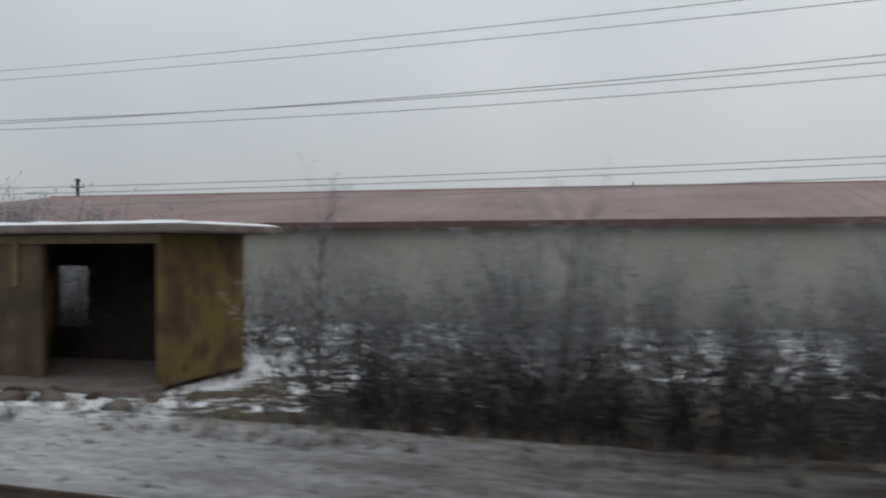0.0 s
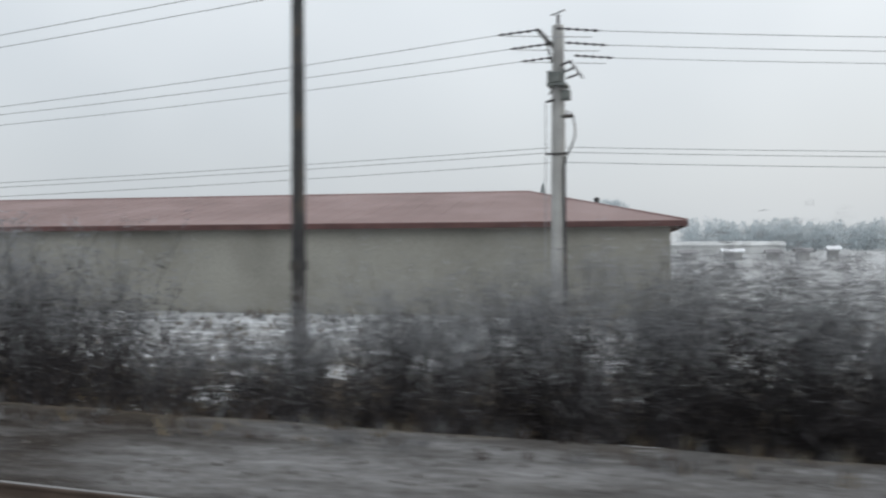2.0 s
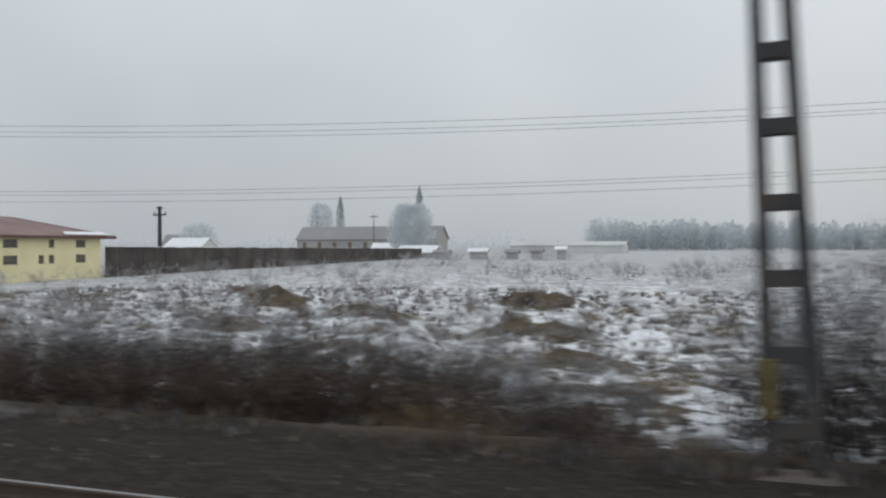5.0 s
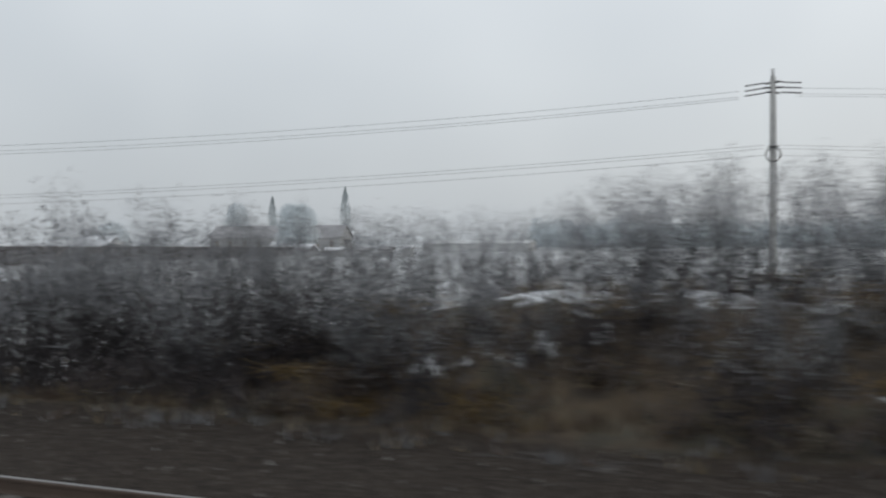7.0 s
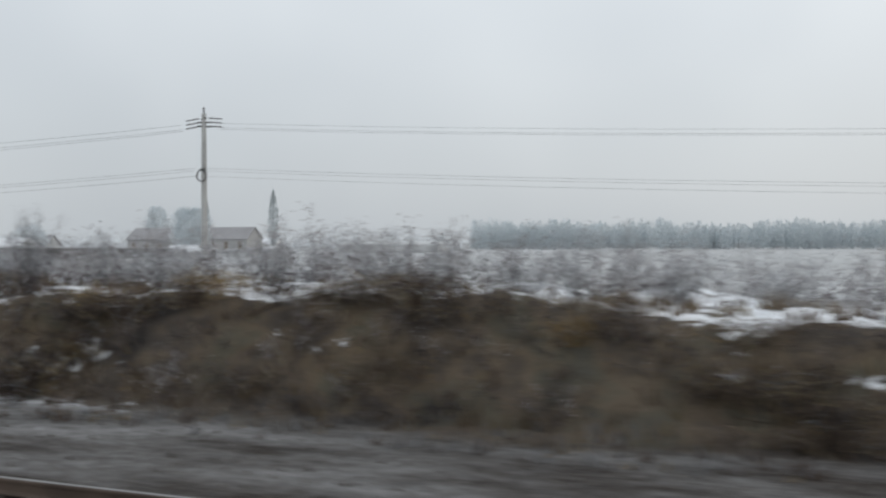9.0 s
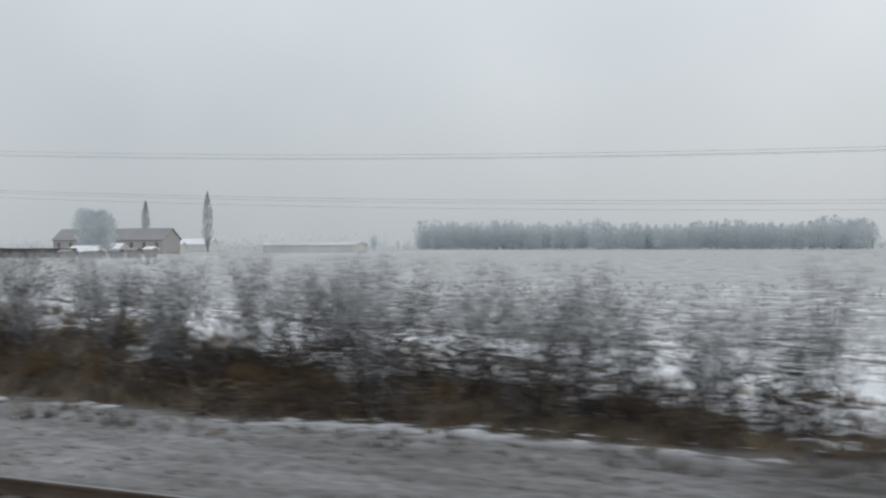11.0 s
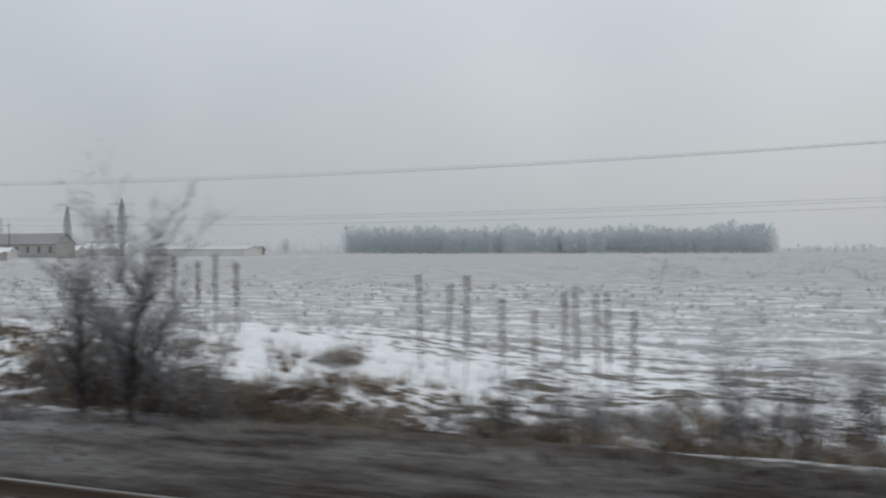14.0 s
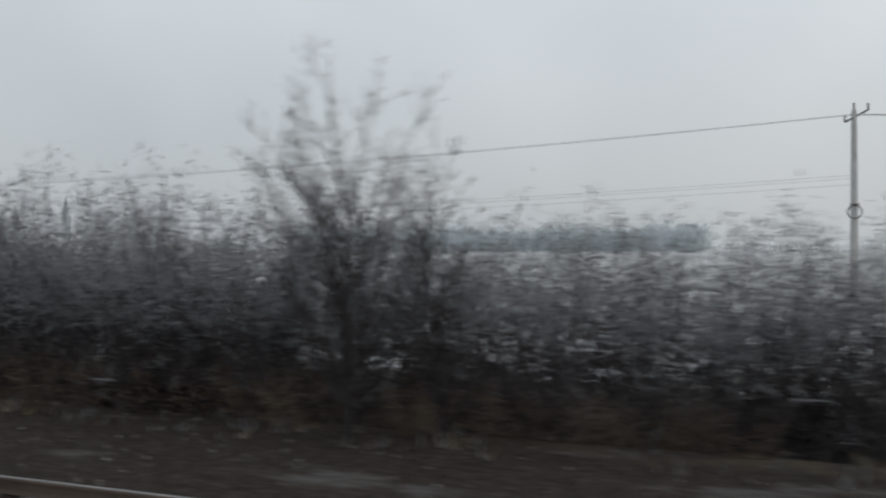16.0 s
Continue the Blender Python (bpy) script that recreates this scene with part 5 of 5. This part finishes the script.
def far_wood(name, label, x0, x1, y0, y1, count, h0, h1, seed, m0=M_FARTREE, size=1.0, per=60):
    """A distant wood as one mass of many small rimed twig clumps, coloured pale for haze."""
    tw = Twigs(seed)
    r = tw.r
    for _ in range(count):
        x, y = r.uniform(x0, x1), r.uniform(y0, y1)
        k = 0.72 + 0.28 * noise.noise((x * 0.05, y * 0.02, seed))
        h = r.uniform(h0, h1) * (k + 0.25)
        w = h * r.uniform(0.20, 0.32)
        tw.twig(Vector((x, y, 0)), Vector((x, y, h * 0.7)), 0.2, 0.08, 0)
        for _ in range(per):
            a, f = r.uniform(0, 6.283), r.uniform(0.06, 1.0)
            rr = w * math.sqrt(r.random()) * (1 - (2 * f - 0.9) ** 2 * 0.7 if f > 0.45 else 1.0)
            c = Vector((x + math.cos(a) * rr, y + math.sin(a) * rr, f * h))
            tw.spray(c, c + Vector((r.gauss(0, 0.8), r.gauss(0, 0.8), r.uniform(0.5, 1.8))) * size, r.uniform(0.10, 0.26) * size, 0 if r.random() < 0.85 else 1)
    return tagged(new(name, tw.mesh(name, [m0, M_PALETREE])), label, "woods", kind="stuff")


far_wood("far_wood", "far belt of rimed woodland across the field, grey-blue for haze", 12, 292, 522, 566, 560, 11, 18, 51, size=1.05, per=170)
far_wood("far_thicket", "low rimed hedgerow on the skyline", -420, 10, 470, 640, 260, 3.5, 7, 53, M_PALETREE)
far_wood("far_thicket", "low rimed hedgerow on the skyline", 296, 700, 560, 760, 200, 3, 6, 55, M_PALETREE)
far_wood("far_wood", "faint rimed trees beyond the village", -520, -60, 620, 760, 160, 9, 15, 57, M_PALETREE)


# ---- ground cover ----
def scatter(name, label, category, count, x0, x1, y0, y1, seed, mats, h0, h1, blades, keep=None, width=0.012, flare=0.5):
    """Tufts of dead grass as one mass of blades."""
    tw = Twigs(seed)
    r = tw.r
    for _ in range(count):
        x = r.uniform(x0, x1)
        y = y0 + (y1 - y0) * r.random() ** 1.7
        if keep and not keep(x, y):
            continue
        z = land(x, y)
        h = r.uniform(h0, h1)
        rad = h * r.uniform(0.3, 0.8)
        m = r.choice((0, 0, 1, 2))
        wd = width * (1 + y / 40)
        for _ in range(blades):
            a, q = r.uniform(0, 6.283), r.random()
            p = Vector((x + math.cos(a) * rad * q, y + math.sin(a) * rad * q, z - 0.03))
            e = p + Vector((math.cos(a) * h * flare * r.random() + r.gauss(0, 0.1) * h, math.sin(a) * h * flare * r.random(), h * r.uniform(0.5, 1.0)))
            tw.spray(p, e, wd, m if r.random() < 0.75 else 2)
    return tagged(new(name, tw.mesh(name, mats)), label, category, kind="stuff")


GRASS = [M_BROWN, M_STRAW, M_FROST]
scatter("dry_grass", "tufts of dead brown and frosted grass in the snow", "grass", 2600, 50, 102, 13.5, 60, 71, GRASS, 0.18, 0.5, 16)
scatter("dry_grass", "tufts of dead brown and frosted grass in the snow", "grass", 1500, -25, 50, 14.5, 40, 72, GRASS, 0.2, 0.6, 12)
scatter("dry_grass", "tufts of dead brown grass on the bank", "grass", 3000, 124, 300, 12.2, 17, 73, [M_BROWN, M_BROWN, M_STRAW], 0.18, 0.5, 14)
scatter("rimed_grass", "rimed meadow grass standing above the snow", "grass", 3800, 150, 345, 17, 75, 74, [M_HOAR, M_HOAR, M_RIME], 0.2, 0.5, 10)
scatter("verge_weeds", "sparse dead weeds along the gravel verge", "weeds", 2400, -30, 330, 10.6, 12.6, 75, [M_BROWN, M_STRAW, M_FROST], 0.12, 0.4, 9)


# Stones added on the verge to stand in for water drops on the window.
def ballast():
    r = random.Random(81)
    v, f = [], []
    for _ in range(9000):
        x, y = r.uniform(-28, 330), r.uniform(7.5, 11.8)
        z, s = land(x, y), r.uniform(0.018, 0.05)
        k = len(v)
        v += [(x + s * r.uniform(0.7, 1.3), y, z), (x, y + s * r.uniform(0.7, 1.3), z), (x - s * r.uniform(0.7, 1.3), y, z), (x, y - s, z + 0.01), (x + s * r.uniform(-0.3, 0.3), y, z + s * r.uniform(0.7, 1.4))]
        f += [(k, k + 1, k + 4), (k + 1, k + 2, k + 4), (k + 2, k + 3, k + 4), (k + 3, k, k + 4)]
    return tagged(new("droplet_stones", mesh_from("droplet_stones", v, f, [M_STONE])), "loose ballast stones standing in for drops on the window glass", "gravel", kind="stuff")


ballast()


# ---- neighbouring railway track ----
def railway_track(y, x0=-45.0, x1=345.0):
    """Two flat-bottomed rails on concrete sleepers sunk in the ballast."""
    top = thing("railway_track", "neighbouring railway track with rusty rails on concrete sleepers", "railway track")
    half = [(0.0, 0.0), (0.07, 0.0), (0.07, 0.012), (0.012, 0.03), (0.008, 0.12), (0.034, 0.13), (0.036, 0.16), (0.026, 0.172), (0.0, 0.172)]
    outline = half + [(-a, b) for a, b in half[-2:0:-1]]
    for side in (-0.75, 0.75):
        bm = bmesh.new()
        rings = [[bm.verts.new((x, y + side + a, 0.64 + b)) for a, b in outline] for x in (x0, x1)]
        for i in range(len(outline)):
            j = (i + 1) % len(outline)
            bm.faces.new((rings[0][i], rings[0][j], rings[1][j], rings[1][i]))
        bm.faces.new(rings[0][::-1])
        bm.faces.new(rings[1])
        rail = part("rail", bm, M_RAIL, top, "rusty steel rail")
        part("rail_head", box(bmesh.new(), (x0, y + side - 0.026, 0.64 + 0.168), (x1, y + side + 0.026, 0.64 + 0.176), 0.003), M_RAILHEAD, rail, "bright worn running surface")
    me = bpy.data.meshes.new("sleeper")
    bm = box(bmesh.new(), (-0.13, -1.25, -0.16), (0.13, 1.25, 0.02), 0.02)
    bm.to_mesh(me)
    bm.free()
    me.materials.append(M_SLEEPER)
    spots = [x0 + 0.65 * i for i in range(int((x1 - x0) / 0.65))]
    v, f = [], []
    for x in spots:
        if 60 < x < 250:
            ob = new("sleeper", me)
            ob.parent = top
            ob.location = (x, y, 0.625)
        else:
            k = len(v)
            v += [(x + p.co.x, y + p.co.y, 0.625 + p.co.z) for p in me.vertices]
            f += [tuple(k + q for q in p.vertices) for p in me.polygons]
    rest = new("sleepers", mesh_from("sleepers", v, f, [M_SLEEPER]))
    rest.parent = top
    tagged(rest, kind="stuff")
    return top


railway_track(6.56)

# clumps of dead weeds on the bank and the rough field
joined("bank_weeds", "clumps of dead brown weeds on the bank", "weeds", [((RND.choice(WEED),), RND.uniform(128, 220), RND.uniform(12.3, 14.8), RND.uniform(0.4, 0.9), RND.uniform(0.8, 1.9)) for _ in range(140)])
joined("bank_weeds", "clumps of dead weeds on the low bank", "weeds", [((RND.choice(WEED),), RND.uniform(226, 298), RND.uniform(12.4, 15.5), RND.uniform(0.3, 0.75), RND.uniform(0.5, 1.3)) for _ in range(45)])
joined("bank_weeds", "brown dead weeds on a low mound", "weeds", [((RND.choice(WEED),), RND.uniform(284.8, 288.2), RND.uniform(13.4, 15.4), RND.uniform(0.25, 0.5), RND.uniform(0.5, 1.0)) for _ in range(14)])
joined("bank_weeds", "clumps of dead weeds standing in the snow", "weeds", [((RND.choice(WEED),), RND.uniform(271, 291), RND.uniform(12.6, 17.5), RND.uniform(0.3, 0.8), RND.uniform(0.5, 1.3)) for _ in range(40)])
joined("tussocks", "brown tussocks of dead grass standing in the snow", "weeds", [((RND.choice(WEED),), RND.uniform(52, 100), 14 + 34 * RND.random() ** 1.5, RND.uniform(0.3, 0.75), RND.uniform(0.6, 1.5)) for _ in range(90)])
joined("frosted_scrub", "rimed pale weeds across the snowy field", "scrub", [(RND.choice(HAZE), RND.uniform(52, 108), 18 + 30 * RND.random(), RND.uniform(0.6, 1.4), RND.uniform(1.2, 2.6)) for _ in range(90)])
joined("frosted_scrub", "rimed low shrubs standing in the snowy field", "scrub", [(RND.choice(PALE), RND.uniform(54, 104), 17 + 34 * RND.random() ** 1.2, RND.uniform(0.6, 1.5), RND.uniform(0.7, 2.0)) for _ in range(40)])


def reed(x, y, h, seed):
    """A tall dead plant: a straight stalk with a dense seed head."""
    top = thing("tall_weed", "tall dead weed stalk with a dense frosted seed head", "weeds", pose(x, y, land(x, y) - 0.03), "tall dead weeds")
    tw, hd = Twigs(seed), Twigs(seed + 1)
    r = hd.r
    end = Vector((r.gauss(0, 0.04), r.gauss(0, 0.04), h))
    tw.twig(Vector((0, 0, 0)), end, 0.014, 0.008, 0)
    for _ in range(300):
        c = Vector((0, 0, 0)).lerp(end, 1 - 0.62 * r.random() ** 1.3)
        a = r.uniform(0, 6.283)
        e = c + Vector((math.cos(a) * 0.15 * r.random(), math.sin(a) * 0.15 * r.random(), r.uniform(0.0, 0.14)))
        hd.spray(c, e, 0.009, 1 if r.random() < 0.6 else 2)
    for nm, t in (("stalk", tw), ("seed_head", hd)):
        ob = new(nm, t.mesh(nm, [M_BROWN, M_FROST, M_STRAW]))
        ob.parent = top


for i, (x, y, h) in enumerate([(272.8, 18.2, 1.9), (273.5, 18.0, 1.8), (274.1, 17.6, 2.1), (274.8, 18.1, 1.7), (275.6, 17.8, 1.6), (276.2, 18.0, 2.0), (276.6, 17.7, 2.15), (276.9, 18.1, 2.0),
                               (277.2, 17.9, 2.05), (277.6, 18.3, 1.7), (226.8, 16.1, 1.75), (227.3, 16.2, 1.7), (227.1, 15.9, 1.3), (266.1, 18.0, 1.6), (266.7, 18.2, 1.5), (267.5, 17.8, 1.7), (267.8, 18.3, 1.5)]):
    reed(x, y, h * 1.18, 300 + 2 * i)
